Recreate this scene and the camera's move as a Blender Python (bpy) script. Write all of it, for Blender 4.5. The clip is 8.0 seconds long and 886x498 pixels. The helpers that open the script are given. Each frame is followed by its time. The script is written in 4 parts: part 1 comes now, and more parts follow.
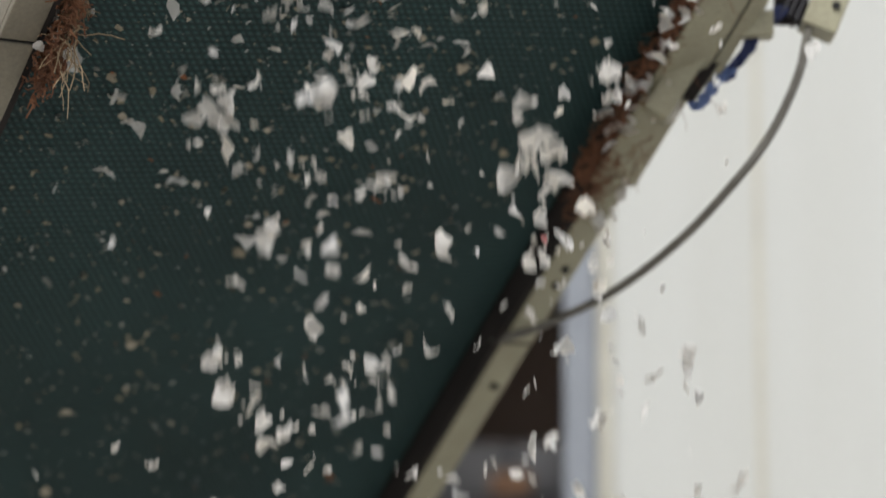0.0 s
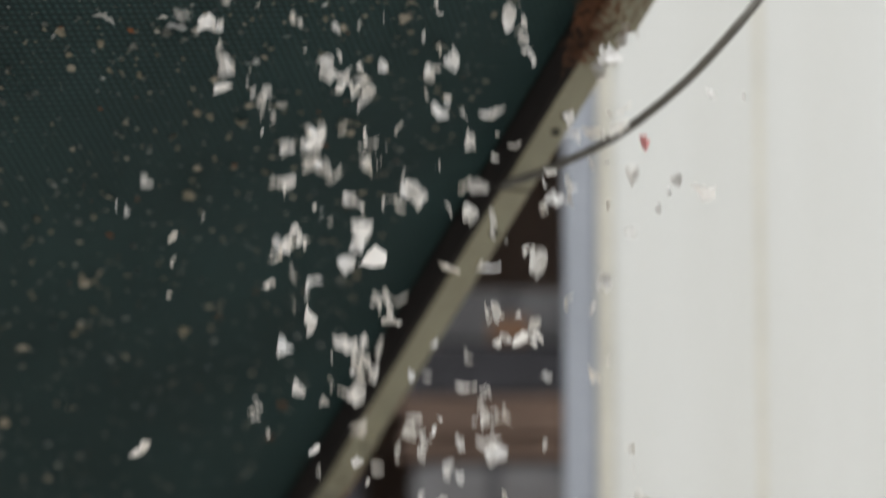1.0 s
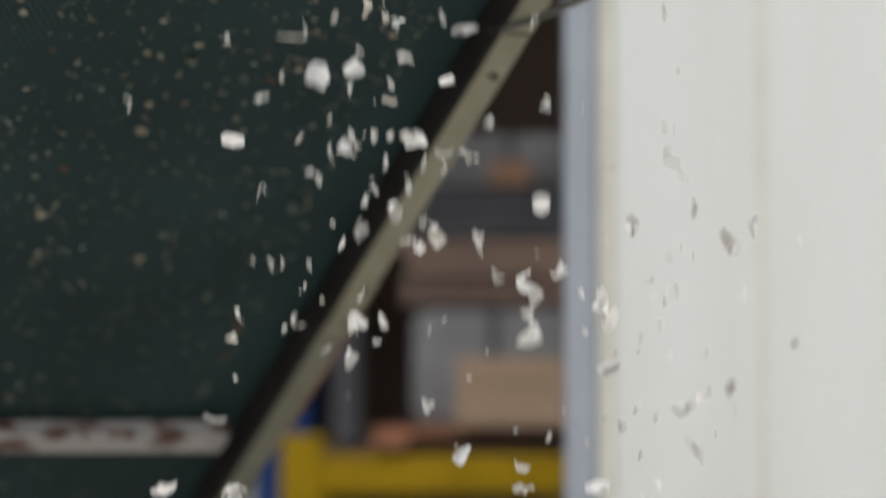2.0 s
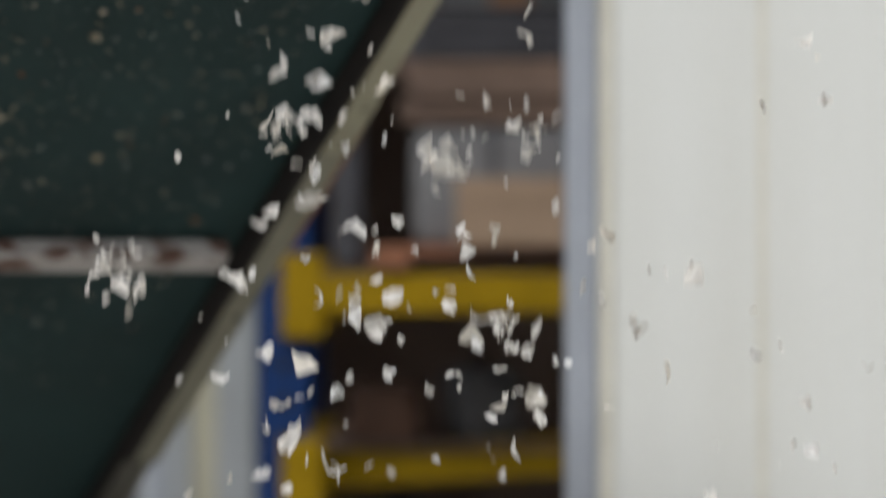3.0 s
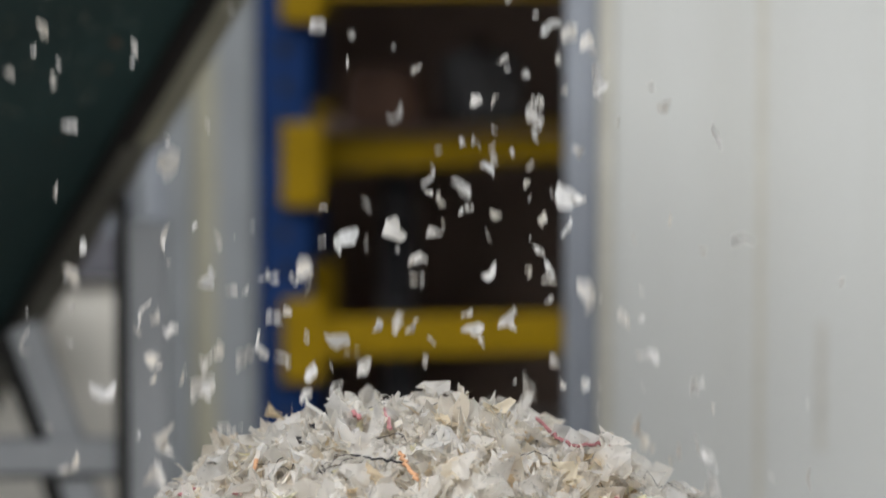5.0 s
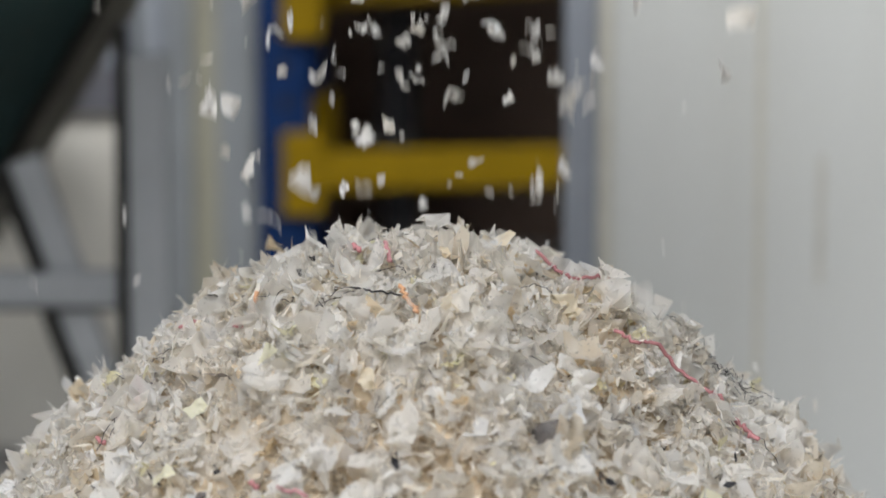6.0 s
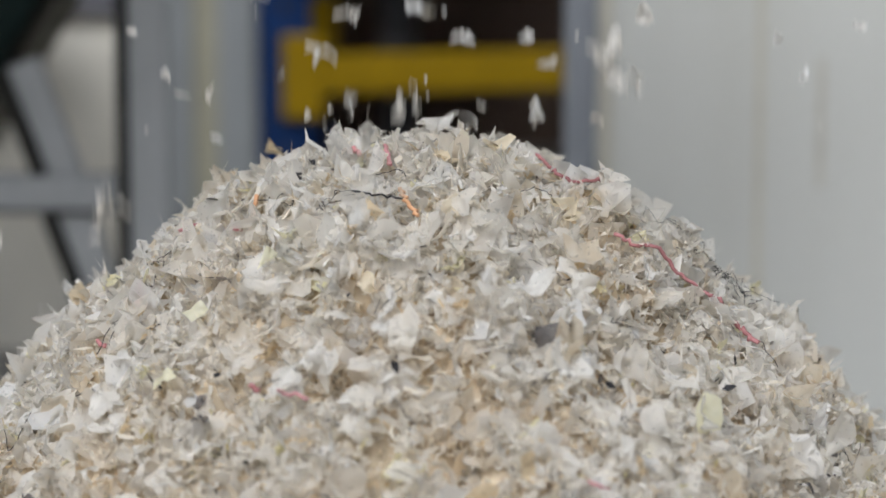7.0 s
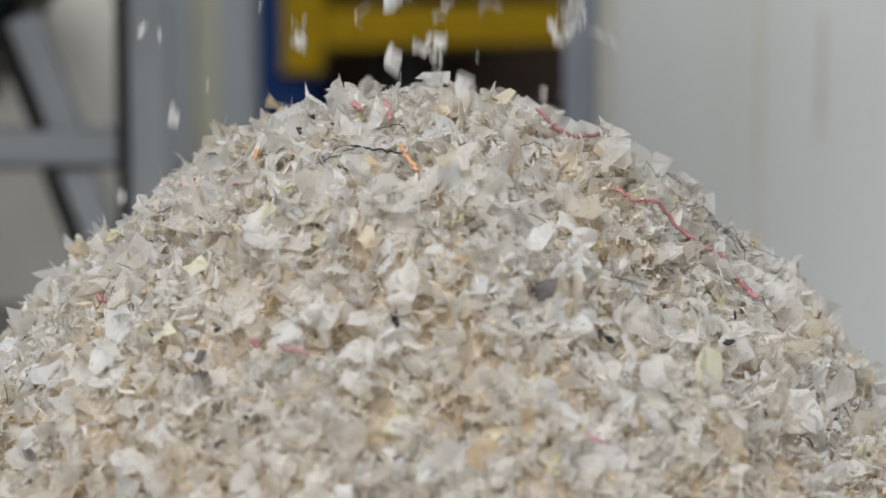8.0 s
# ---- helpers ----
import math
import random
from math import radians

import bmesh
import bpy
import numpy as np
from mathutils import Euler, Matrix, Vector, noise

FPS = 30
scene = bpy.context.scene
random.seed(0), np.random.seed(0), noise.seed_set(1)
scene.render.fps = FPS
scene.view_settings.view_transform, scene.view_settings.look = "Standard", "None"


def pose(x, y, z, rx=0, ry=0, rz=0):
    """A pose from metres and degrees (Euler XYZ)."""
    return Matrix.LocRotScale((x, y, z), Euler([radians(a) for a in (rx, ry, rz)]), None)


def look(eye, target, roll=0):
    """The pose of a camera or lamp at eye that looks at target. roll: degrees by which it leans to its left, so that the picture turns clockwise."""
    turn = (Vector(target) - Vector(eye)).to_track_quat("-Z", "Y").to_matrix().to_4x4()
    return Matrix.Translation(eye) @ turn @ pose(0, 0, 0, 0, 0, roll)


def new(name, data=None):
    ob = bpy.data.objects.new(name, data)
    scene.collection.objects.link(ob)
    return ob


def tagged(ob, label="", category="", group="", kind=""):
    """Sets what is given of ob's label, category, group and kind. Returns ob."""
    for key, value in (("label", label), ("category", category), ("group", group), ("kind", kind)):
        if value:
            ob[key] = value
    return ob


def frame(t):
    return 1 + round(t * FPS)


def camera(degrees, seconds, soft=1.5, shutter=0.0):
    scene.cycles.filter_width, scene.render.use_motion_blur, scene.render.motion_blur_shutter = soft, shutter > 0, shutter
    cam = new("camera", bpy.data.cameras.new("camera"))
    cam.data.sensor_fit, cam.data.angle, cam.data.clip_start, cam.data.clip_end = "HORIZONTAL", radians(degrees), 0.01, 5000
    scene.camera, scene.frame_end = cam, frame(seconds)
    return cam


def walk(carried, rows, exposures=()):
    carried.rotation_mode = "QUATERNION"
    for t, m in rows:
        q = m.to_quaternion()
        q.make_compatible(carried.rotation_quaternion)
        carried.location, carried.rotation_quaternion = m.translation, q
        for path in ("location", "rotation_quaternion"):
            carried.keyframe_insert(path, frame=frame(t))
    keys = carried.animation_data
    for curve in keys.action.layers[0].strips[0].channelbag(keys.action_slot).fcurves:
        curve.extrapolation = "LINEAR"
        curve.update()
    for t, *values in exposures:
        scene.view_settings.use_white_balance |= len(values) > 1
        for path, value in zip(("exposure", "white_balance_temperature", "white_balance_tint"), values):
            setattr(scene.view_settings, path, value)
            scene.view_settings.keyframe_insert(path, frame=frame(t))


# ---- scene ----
# The camera stands on a tripod and tilts slowly down, from the conveyor's head to the heap.
EYE = (0.0, 0.0, 1.7)
LENS = 16.0
TILTS = (
    (0.0, 8.97), (0.2, 8.384), (0.5, 7.624), (1.0, 6.176), (1.5, 4.717), (1.7, 4.204), (2.25, 2.50),
    (2.8, 0.753), (3.0, 0.064), (3.5, -1.446), (3.8, -2.27), (4.0, -2.74), (4.2, -3.212), (4.75, -4.86),
    (5.3, -6.581), (5.5, -7.228), (5.7, -7.85), (6.0, -8.707), (6.5, -9.58), (7.0, -10.463), (7.5, -11.09),
    (8.0, -11.285))
cam = camera(LENS, 8.0, shutter=0.25)
cam.data.dof.use_dof = True
cam.data.dof.focus_distance = 4.70
cam.data.dof.aperture_fstop = 1.55
walk(cam, [(t, pose(*EYE, 90 + a, 0, 0)) for t, a in TILTS],
     exposures=((0.0, 0.16, 6500, 10), (1.5, 0.14, 6470, 10), (3.5, 0.06, 6400, 10), (6.0, -0.03, 6260, 10), (8.0, -0.08, 6220, 10)))

# ---- light: a bright overcast sky over an open yard ----
world = bpy.data.worlds.new("sky")
scene.world = world
world.use_nodes = True
wn = world.node_tree.nodes
wl = world.node_tree.links
sky = wn.new("ShaderNodeTexSky")
sky.sky_type = "NISHITA"
sky.sun_disc = False
sky.sun_elevation = radians(52)
sky.sun_rotation = radians(200)
sky.air_density, sky.dust_density = 1.0, 4.0
grey = wn.new("ShaderNodeHueSaturation")
grey.inputs["Saturation"].default_value = 0.16
wl.new(sky.outputs[0], grey.inputs["Color"])
wl.new(grey.outputs[0], wn["Background"].inputs["Color"])
wn["Background"].inputs["Strength"].default_value = 0.112
sun = new("sun", bpy.data.lights.new("sun", "SUN"))
sun.data.energy, sun.data.angle, sun.data.color = 1.75, radians(16), (1.0, 0.985, 0.96)
sun.matrix_world = look((-3.0, -8.0, 11.0), (0, 0, 0))


# ---- materials ----
def mat(name, base, rough=0.6, metal=0.0, dark=None, scale=8.0, amount=0.5, bump=0.15, fine=90.0, spec=0.4,
        stretch=1.0, low=0.32, high=0.68):
    """A surface with stains at one scale and grain at another."""
    m = bpy.data.materials.new(name)
    m.use_nodes = True
    nt = m.node_tree
    p = nt.nodes["Principled BSDF"]
    tc = nt.nodes.new("ShaderNodeTexCoord")
    a = nt.nodes.new("ShaderNodeTexNoise")
    a.inputs["Scale"].default_value, a.inputs["Detail"].default_value = scale, 6
    b = nt.nodes.new("ShaderNodeTexNoise")
    b.inputs["Scale"].default_value, b.inputs["Detail"].default_value = fine, 3
    mp = nt.nodes.new("ShaderNodeMapping")
    mp.inputs["Scale"].default_value = (1.0, 1.0, stretch)
    nt.links.new(tc.outputs["Object"], mp.inputs["Vector"])
    nt.links.new(mp.outputs[0], a.inputs["Vector"])
    nt.links.new(tc.outputs["Object"], b.inputs["Vector"])
    ramp = nt.nodes.new("ShaderNodeValToRGB")
    ramp.color_ramp.elements[0].position, ramp.color_ramp.elements[1].position = low, high
    d = dark or [c * (1 - amount) for c in base]
    ramp.color_ramp.elements[0].color, ramp.color_ramp.elements[1].color = (*d, 1), (*base, 1)
    nt.links.new(a.outputs[0], ramp.inputs[0])
    mix = nt.nodes.new("ShaderNodeMix")
    mix.data_type, mix.blend_type = "RGBA", "OVERLAY"
    mix.inputs[0].default_value = 0.25
    nt.links.new(ramp.outputs[0], mix.inputs[6])
    nt.links.new(b.outputs[0], mix.inputs[7])
    nt.links.new(mix.outputs[2], p.inputs["Base Color"])
    bp = nt.nodes.new("ShaderNodeBump")
    bp.inputs["Strength"].default_value, bp.inputs["Distance"].default_value = bump, 0.004
    nt.links.new(b.outputs[0], bp.inputs["Height"])
    nt.links.new(bp.outputs[0], p.inputs["Normal"])
    p.inputs["Roughness"].default_value, p.inputs["Metallic"].default_value = rough, metal
    p.inputs["Specular IOR Level"].default_value = spec
    return m


def flake_mat(name, stops, through_light, per_object=False, clear=0.0, tan=0.0):
    """Thin plastic film and paper: each piece has its own tint, light passes through, and dusty patches are browner."""
    m = bpy.data.materials.new(name)
    m.use_nodes = True
    nt = m.node_tree
    p = nt.nodes["Principled BSDF"]
    out = nt.nodes["Material Output"]
    if per_object:
        rnd = nt.nodes.new("ShaderNodeObjectInfo").outputs["Random"]
    else:
        rnd = nt.nodes.new("ShaderNodeNewGeometry").outputs["Random Per Island"]
    ramp = nt.nodes.new("ShaderNodeValToRGB")
    ramp.color_ramp.interpolation = "CONSTANT"
    el = ramp.color_ramp.elements
    while len(el) < len(stops):
        el.new(0.5)
    for e, (pos, col) in zip(el, stops):
        e.position, e.color = pos, (*col, 1)
    nt.links.new(rnd, ramp.inputs[0])
    tc = nt.nodes.new("ShaderNodeTexCoord")
    big = nt.nodes.new("ShaderNodeTexNoise")
    big.inputs["Scale"].default_value, big.inputs["Detail"].default_value = 9, 3
    nt.links.new(tc.outputs["Object"], big.inputs["Vector"])
    patch = nt.nodes.new("ShaderNodeMapRange")
    patch.inputs[1].default_value, patch.inputs[2].default_value, patch.inputs[4].default_value = 0.52, 0.68, tan
    nt.links.new(big.outputs[0], patch.inputs[0])
    dusty = nt.nodes.new("ShaderNodeMix")
    dusty.data_type, dusty.blend_type = "RGBA", "MULTIPLY"
    dusty.inputs[7].default_value = (0.86, 0.76, 0.60, 1)
    nt.links.new(patch.outputs[0], dusty.inputs[0])
    nt.links.new(ramp.outputs[0], dusty.inputs[6])
    n = nt.nodes.new("ShaderNodeTexNoise")
    n.inputs["Scale"].default_value, n.inputs["Detail"].default_value = 70, 4
    nt.links.new(tc.outputs["Object"], n.inputs["Vector"])
    mix = nt.nodes.new("ShaderNodeMix")
    mix.data_type, mix.blend_type = "RGBA", "SOFT_LIGHT"
    mix.inputs[0].default_value = 0.4
    nt.links.new(dusty.outputs[2], mix.inputs[6])
    nt.links.new(n.outputs[0], mix.inputs[7])
    nt.links.new(mix.outputs[2], p.inputs["Base Color"])
    p.inputs["Roughness"].default_value = 0.38
    p.inputs["Specular IOR Level"].default_value = 0.5
    tr = nt.nodes.new("ShaderNodeBsdfTranslucent")
    warm = nt.nodes.new("ShaderNodeMix")
    warm.data_type, warm.blend_type = "RGBA", "MULTIPLY"
    warm.inputs[0].default_value, warm.inputs[7].default_value = 1.0, (1.0, 0.958, 0.88, 1)
    nt.links.new(mix.outputs[2], warm.inputs[6])
    nt.links.new(warm.outputs[2], tr.inputs["Color"])
    ms = nt.nodes.new("ShaderNodeMixShader")
    ms.inputs[0].default_value = through_light
    nt.links.new(p.outputs[0], ms.inputs[1])
    nt.links.new(tr.outputs[0], ms.inputs[2])
    last = ms.outputs[0]
    if clear:
        tp = nt.nodes.new("ShaderNodeBsdfTransparent")
        m2 = nt.nodes.new("ShaderNodeMixShader")
        # some pieces are clearer than others, and all are torn and holed
        k1 = nt.nodes.new("ShaderNodeMath")
        k1.operation, k1.inputs[1].default_value = "MULTIPLY", 7.31
        nt.links.new(rnd, k1.inputs[0])
        k2 = nt.nodes.new("ShaderNodeMath")
        k2.operation = "FRACT"
        nt.links.new(k1.outputs[0], k2.inputs[0])
        k3 = nt.nodes.new("ShaderNodeMath")
        k3.operation, k3.inputs[1].default_value, k3.inputs[2].default_value = "MULTIPLY_ADD", clear * 1.6, clear * 0.2
        nt.links.new(k2.outputs[0], k3.inputs[0])
        torn = nt.nodes.new("ShaderNodeTexNoise")
        torn.inputs["Scale"].default_value, torn.inputs["Detail"].default_value = 120, 3
        nt.links.new(tc.outputs["Object"], torn.inputs["Vector"])
        hole = nt.nodes.new("ShaderNodeMapRange")
        hole.inputs[1].default_value, hole.inputs[2].default_value, hole.inputs[4].default_value = 0.58, 0.66, 0.4
        nt.links.new(torn.outputs[0], hole.inputs[0])
        k4 = nt.nodes.new("ShaderNodeMath")
        k4.operation = "MAXIMUM"
        nt.links.new(k3.outputs[0], k4.inputs[0])
        nt.links.new(hole.outputs[0], k4.inputs[1])
        nt.links.new(k4.outputs[0], m2.inputs[0])
        nt.links.new(last, m2.inputs[1])
        nt.links.new(tp.outputs[0], m2.inputs[2])
        last = m2.outputs[0]
    nt.links.new(last, out.inputs["Surface"])
    bp = nt.nodes.new("ShaderNodeBump")
    bp.inputs["Strength"].default_value, bp.inputs["Distance"].default_value = 0.5, 0.004
    nt.links.new(n.outputs[0], bp.inputs["Height"])
    nt.links.new(bp.outputs[0], p.inputs["Normal"])
    return m


def belt_mat():
    """Dark green conveyor belt with a woven, studded underside; the weave runs in the belt's own x and y."""
    m = mat("belt_green", (0.048, 0.112, 0.108), rough=0.6, amount=0.3, scale=3.0, fine=220.0, spec=0.3)
    nt = m.node_tree
    p = nt.nodes["Principled BSDF"]
    tc = nt.nodes.new("ShaderNodeTexCoord")
    sep = nt.nodes.new("ShaderNodeSeparateXYZ")
    nt.links.new(tc.outputs["Object"], sep.inputs[0])

    def node(op, a, b=None):
        k = nt.nodes.new("ShaderNodeMath")
        k.operation = op
        for i, v in enumerate((a, b)):
            if v is None:
                continue
            if isinstance(v, (int, float)):
                k.inputs[i].default_value = v
            else:
                nt.links.new(v, k.inputs[i])
        return k.outputs[0]
    # studs stand in slanting rows, 13 mm apart one way and 14 mm the other
    (ax, ay), (bx, by) = (-0.01289, 0.00185), (-0.00907, -0.01096)
    det = ax * by - ay * bx
    row = node("ADD", node("MULTIPLY", sep.outputs[0], 2 * math.pi * by / det), node("MULTIPLY", sep.outputs[1], -2 * math.pi * bx / det))
    col = node("ADD", node("MULTIPLY", sep.outputs[0], -2 * math.pi * ay / det), node("MULTIPLY", sep.outputs[1], 2 * math.pi * ax / det))
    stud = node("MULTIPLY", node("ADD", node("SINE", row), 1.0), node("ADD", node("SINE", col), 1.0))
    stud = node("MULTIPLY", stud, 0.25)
    bp = nt.nodes.new("ShaderNodeBump")
    bp.inputs["Strength"].default_value, bp.inputs["Distance"].default_value = 0.9, 0.004
    nt.links.new(stud, bp.inputs["Height"])
    nt.links.new(bp.outputs[0], p.inputs["Normal"])
    # shade between the studs is painted: gaps take a third of the base colour
    beneath = p.inputs["Base Color"].links[0].from_socket
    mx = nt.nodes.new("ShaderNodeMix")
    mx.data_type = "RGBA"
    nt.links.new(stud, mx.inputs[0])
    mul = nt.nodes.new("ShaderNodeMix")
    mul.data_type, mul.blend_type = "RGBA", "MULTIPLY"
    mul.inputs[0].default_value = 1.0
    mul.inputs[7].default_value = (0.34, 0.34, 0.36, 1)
    nt.links.new(beneath, mul.inputs[6])
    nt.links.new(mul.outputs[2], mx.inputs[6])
    nt.links.new(beneath, mx.inputs[7])
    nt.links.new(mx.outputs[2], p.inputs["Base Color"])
    return m


WHITES = ((0.0, (0.95, 0.945, 0.93)), (0.34, (0.95, 0.96, 0.975)), (0.56, (0.93, 0.91, 0.87)), (0.72, (0.95, 0.95, 0.945)),
          (0.86, (0.85, 0.78, 0.66)), (0.91, (0.95, 0.95, 0.95)), (0.968, (0.92, 0.91, 0.70)), (0.980, (0.88, 0.77, 0.58)),
          (0.993, (0.24, 0.23, 0.24)))
M_HEAP = flake_mat("shredded_film", WHITES, 0.66, False, 0.20, 0.60)
M_PIECE = flake_mat("film_piece", ((0.0, (0.93, 0.94, 0.95)), (0.45, (0.92, 0.91, 0.89)), (0.70, (0.90, 0.92, 0.95)), (0.90, (0.86, 0.80, 0.68)),
                                     (0.96, (0.90, 0.88, 0.62))), 0.55, True, 0.14, 0.3)
M_FRINGE = flake_mat("film_fringe", ((0.0, (0.94, 0.94, 0.93)), (0.5, (0.90, 0.87, 0.80)), (0.88, (0.62, 0.53, 0.40)), (0.972, (0.10, 0.10, 0.11))), 0.5)
M_FALL = flake_mat("falling_film", ((0.0, (0.90, 0.905, 0.91)), (0.45, (0.88, 0.87, 0.85)), (0.75, (0.85, 0.82, 0.76)),
                                    (0.90, (0.92, 0.94, 0.96)), (0.988, (0.80, 0.36, 0.36))), 0.55)
M_CRUMB = flake_mat("stuck_crumbs", ((0.0, (0.32, 0.28, 0.20)), (0.4, (0.19, 0.20, 0.18)), (0.7, (0.46, 0.41, 0.32)),
                                     (0.86, (0.30, 0.11, 0.04)), (0.91, (0.52, 0.52, 0.49))), 0.1)
M_CORE = mat("packed_shreds", (0.74, 0.62, 0.46), rough=0.9, scale=22, amount=0.5, bump=0.6, fine=70)
M_RED = mat("red_strand", (0.62, 0.27, 0.28), rough=0.5)
M_PINK = mat("pink_film", (0.80, 0.40, 0.42), rough=0.5)
M_ORANGE = mat("orange_foil", (0.84, 0.47, 0.26), rough=0.4)
M_BLACK = mat("black_strand", (0.03, 0.03, 0.035), rough=0.6)
M_BELT = belt_mat()
M_RAIL = mat("olive_grey_paint", (0.38, 0.365, 0.26), rough=0.5, dark=(0.31, 0.29, 0.205), scale=9, fine=160)
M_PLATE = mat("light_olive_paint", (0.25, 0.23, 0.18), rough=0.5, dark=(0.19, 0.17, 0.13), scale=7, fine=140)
# near-black brown; along the rails it puts the inner face's shade into colour
M_DARK = mat("brown_black", (0.022, 0.018, 0.016), rough=0.85, amount=0.4)
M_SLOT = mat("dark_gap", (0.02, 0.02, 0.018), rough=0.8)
M_RUSTBAR = mat("white_paint_over_rust", (0.46, 0.44, 0.42), rough=0.6, dark=(0.13, 0.07, 0.05), scale=13, fine=120, low=0.43, high=0.52)
M_RUST = mat("copper_fibre", (0.24, 0.105, 0.05), rough=0.7, dark=(0.10, 0.045, 0.025), scale=30)
M_STRAW = mat("straw_fibre", (0.55, 0.42, 0.27), rough=0.8)
M_CABLE = mat("grey_cable_sheath", (0.20, 0.19, 0.165), rough=0.5)
M_BLUE_DEEP = mat("blue_tape", (0.012, 0.024, 0.10), rough=0.5)
M_BLUE_PALE = mat("pale_blue_film", (0.11, 0.17, 0.36), rough=0.4)
M_BLUE = mat("blue_rack_paint", (0.008, 0.033, 0.125), rough=0.6, amount=0.3, spec=0.15)
M_YELLOW = mat("yellow_rack_paint", (0.285, 0.18, 0.003), rough=0.65, amount=0.25, scale=5, spec=0.12)
M_STEEL = mat("blue_grey_steel", (0.31, 0.335, 0.375), rough=0.5, amount=0.12, scale=4)
M_STEEL2 = mat("grey_primer_steel", (0.29, 0.31, 0.32), rough=0.55, amount=0.15, scale=4)
M_FRAME = mat("light_grey_frame_paint", (0.42, 0.44, 0.455), rough=0.5, amount=0.15, scale=5)
M_PANEL = mat("white_panel", (0.612, 0.626, 0.605), rough=0.6, dark=(0.572, 0.580, 0.550), scale=3.2, bump=0.03, stretch=0.09, low=0.30, high=0.55)
M_EDGE = mat("off_white_edge", (0.58, 0.565, 0.49), rough=0.6, amount=0.1)
M_CREAM = mat("cream_edge", (0.37, 0.355, 0.27), rough=0.6, amount=0.1)
M_BEIGE = mat("beige_plaster", (0.85, 0.82, 0.735), rough=0.9, amount=0.12, scale=3)
M_CONC = mat("worn_concrete", (0.40, 0.39, 0.37), rough=0.9, amount=0.3, scale=1.4, bump=0.4, fine=40)
M_SHED = mat("sooty_wall", (0.36, 0.27, 0.22), rough=0.9, amount=0.4, scale=2)
M_WOOD = mat("pallet_wood", (0.30, 0.13, 0.07), rough=0.8, amount=0.35, scale=6)
M_BOARD = mat("brown_board", (0.19, 0.13, 0.10), rough=0.85, amount=0.4, scale=5)
M_TAN = mat("tan_board", (0.22, 0.125, 0.075), rough=0.85, amount=0.3, scale=6)
M_DIRT = mat("dried_dirt_streak", (0.565, 0.555, 0.50), rough=0.9, amount=0.2, scale=9)
M_CARD = mat("cardboard", (0.31, 0.22, 0.15), rough=0.85, amount=0.15, scale=4)
M_SACK = mat("grey_sacking", (0.165, 0.165, 0.17), rough=0.85, amount=0.3, scale=7)
M_RUSTY = mat("rusty_tin", (0.14, 0.075, 0.05), rough=0.8, amount=0.4)
# rail olive with part of the lower conveyor's shade put into its colour
M_RAIL_HALF_SHADE = mat("half_shaded_olive_paint", (0.27, 0.26, 0.195), rough=0.55, dark=(0.21, 0.20, 0.15), scale=9, fine=160)
M_BAND = mat("violet_grey_sheet", (0.15, 0.15, 0.17), rough=0.6, amount=0.2, scale=4)
# rail olive darkened further, for the shade on the lowest length
M_RAIL_SHADE = mat("shaded_olive_paint", (0.13, 0.125, 0.10), rough=0.6, dark=(0.09, 0.085, 0.07), scale=9, fine=160)
M_LEMON = flake_mat("lemon_film", ((0.0, (0.91, 0.90, 0.62)), (0.5, (0.93, 0.92, 0.74))), 0.5)
M_AMBER = flake_mat("amber_film", ((0.0, (0.90, 0.78, 0.56)), (0.5, (0.88, 0.80, 0.64))), 0.5)
M_SNOW = flake_mat("white_film", ((0.0, (0.93, 0.94, 0.95)), (0.5, (0.92, 0.92, 0.91))), 0.5, False, 0.2)
M_GLASSY = flake_mat("clear_film", ((0.0, (0.93, 0.95, 0.97)), (0.5, (0.95, 0.94, 0.91))), 0.5, False, 0.45)
M_DIM = mat("dark_grey_plastic", (0.05, 0.05, 0.058), rough=0.6, amount=0.3)


# ---- shaping ----
def link(name, bm, material, parent=None, label="", smooth=False):
    me = bpy.data.meshes.new(name)
    bm.to_mesh(me)
    bm.free()
    me.materials.append(material)
    if smooth:
        me.polygons.foreach_set("use_smooth", [True] * len(me.polygons))
    ob = new(name, me)
    if parent:
        ob.parent = parent
    if label:
        ob["label"] = label
    return ob


def part(name, bm, material, parent, label="", smooth=False):
    return link(name, bm, material, parent, label, smooth)


def box(bm, lo, hi, m=None, bevel=0.0):
    """A box between two corners, its edges broken, moved by m."""
    r = bmesh.ops.create_cube(bm, size=1.0)["verts"]
    size = [b - a for a, b in zip(lo, hi)]
    mid = [(a + b) / 2 for a, b in zip(lo, hi)]
    for v in r:
        v.co = Vector([c * s + o for c, s, o in zip(v.co, size, mid)])
    vs = r
    if bevel:
        edges = list({e for v in r for e in v.link_edges})
        vs = bmesh.ops.bevel(bm, geom=edges, offset=bevel, segments=2, affect="EDGES", profile=0.6)["verts"]
        vs = list({v for v in vs} | {v for v in r if v.is_valid})
    if m is not None:
        bmesh.ops.transform(bm, matrix=m, verts=vs)
    return bm


def cube(lo, hi, m=None, bevel=0.004):
    return box(bmesh.new(), lo, hi, m, bevel)


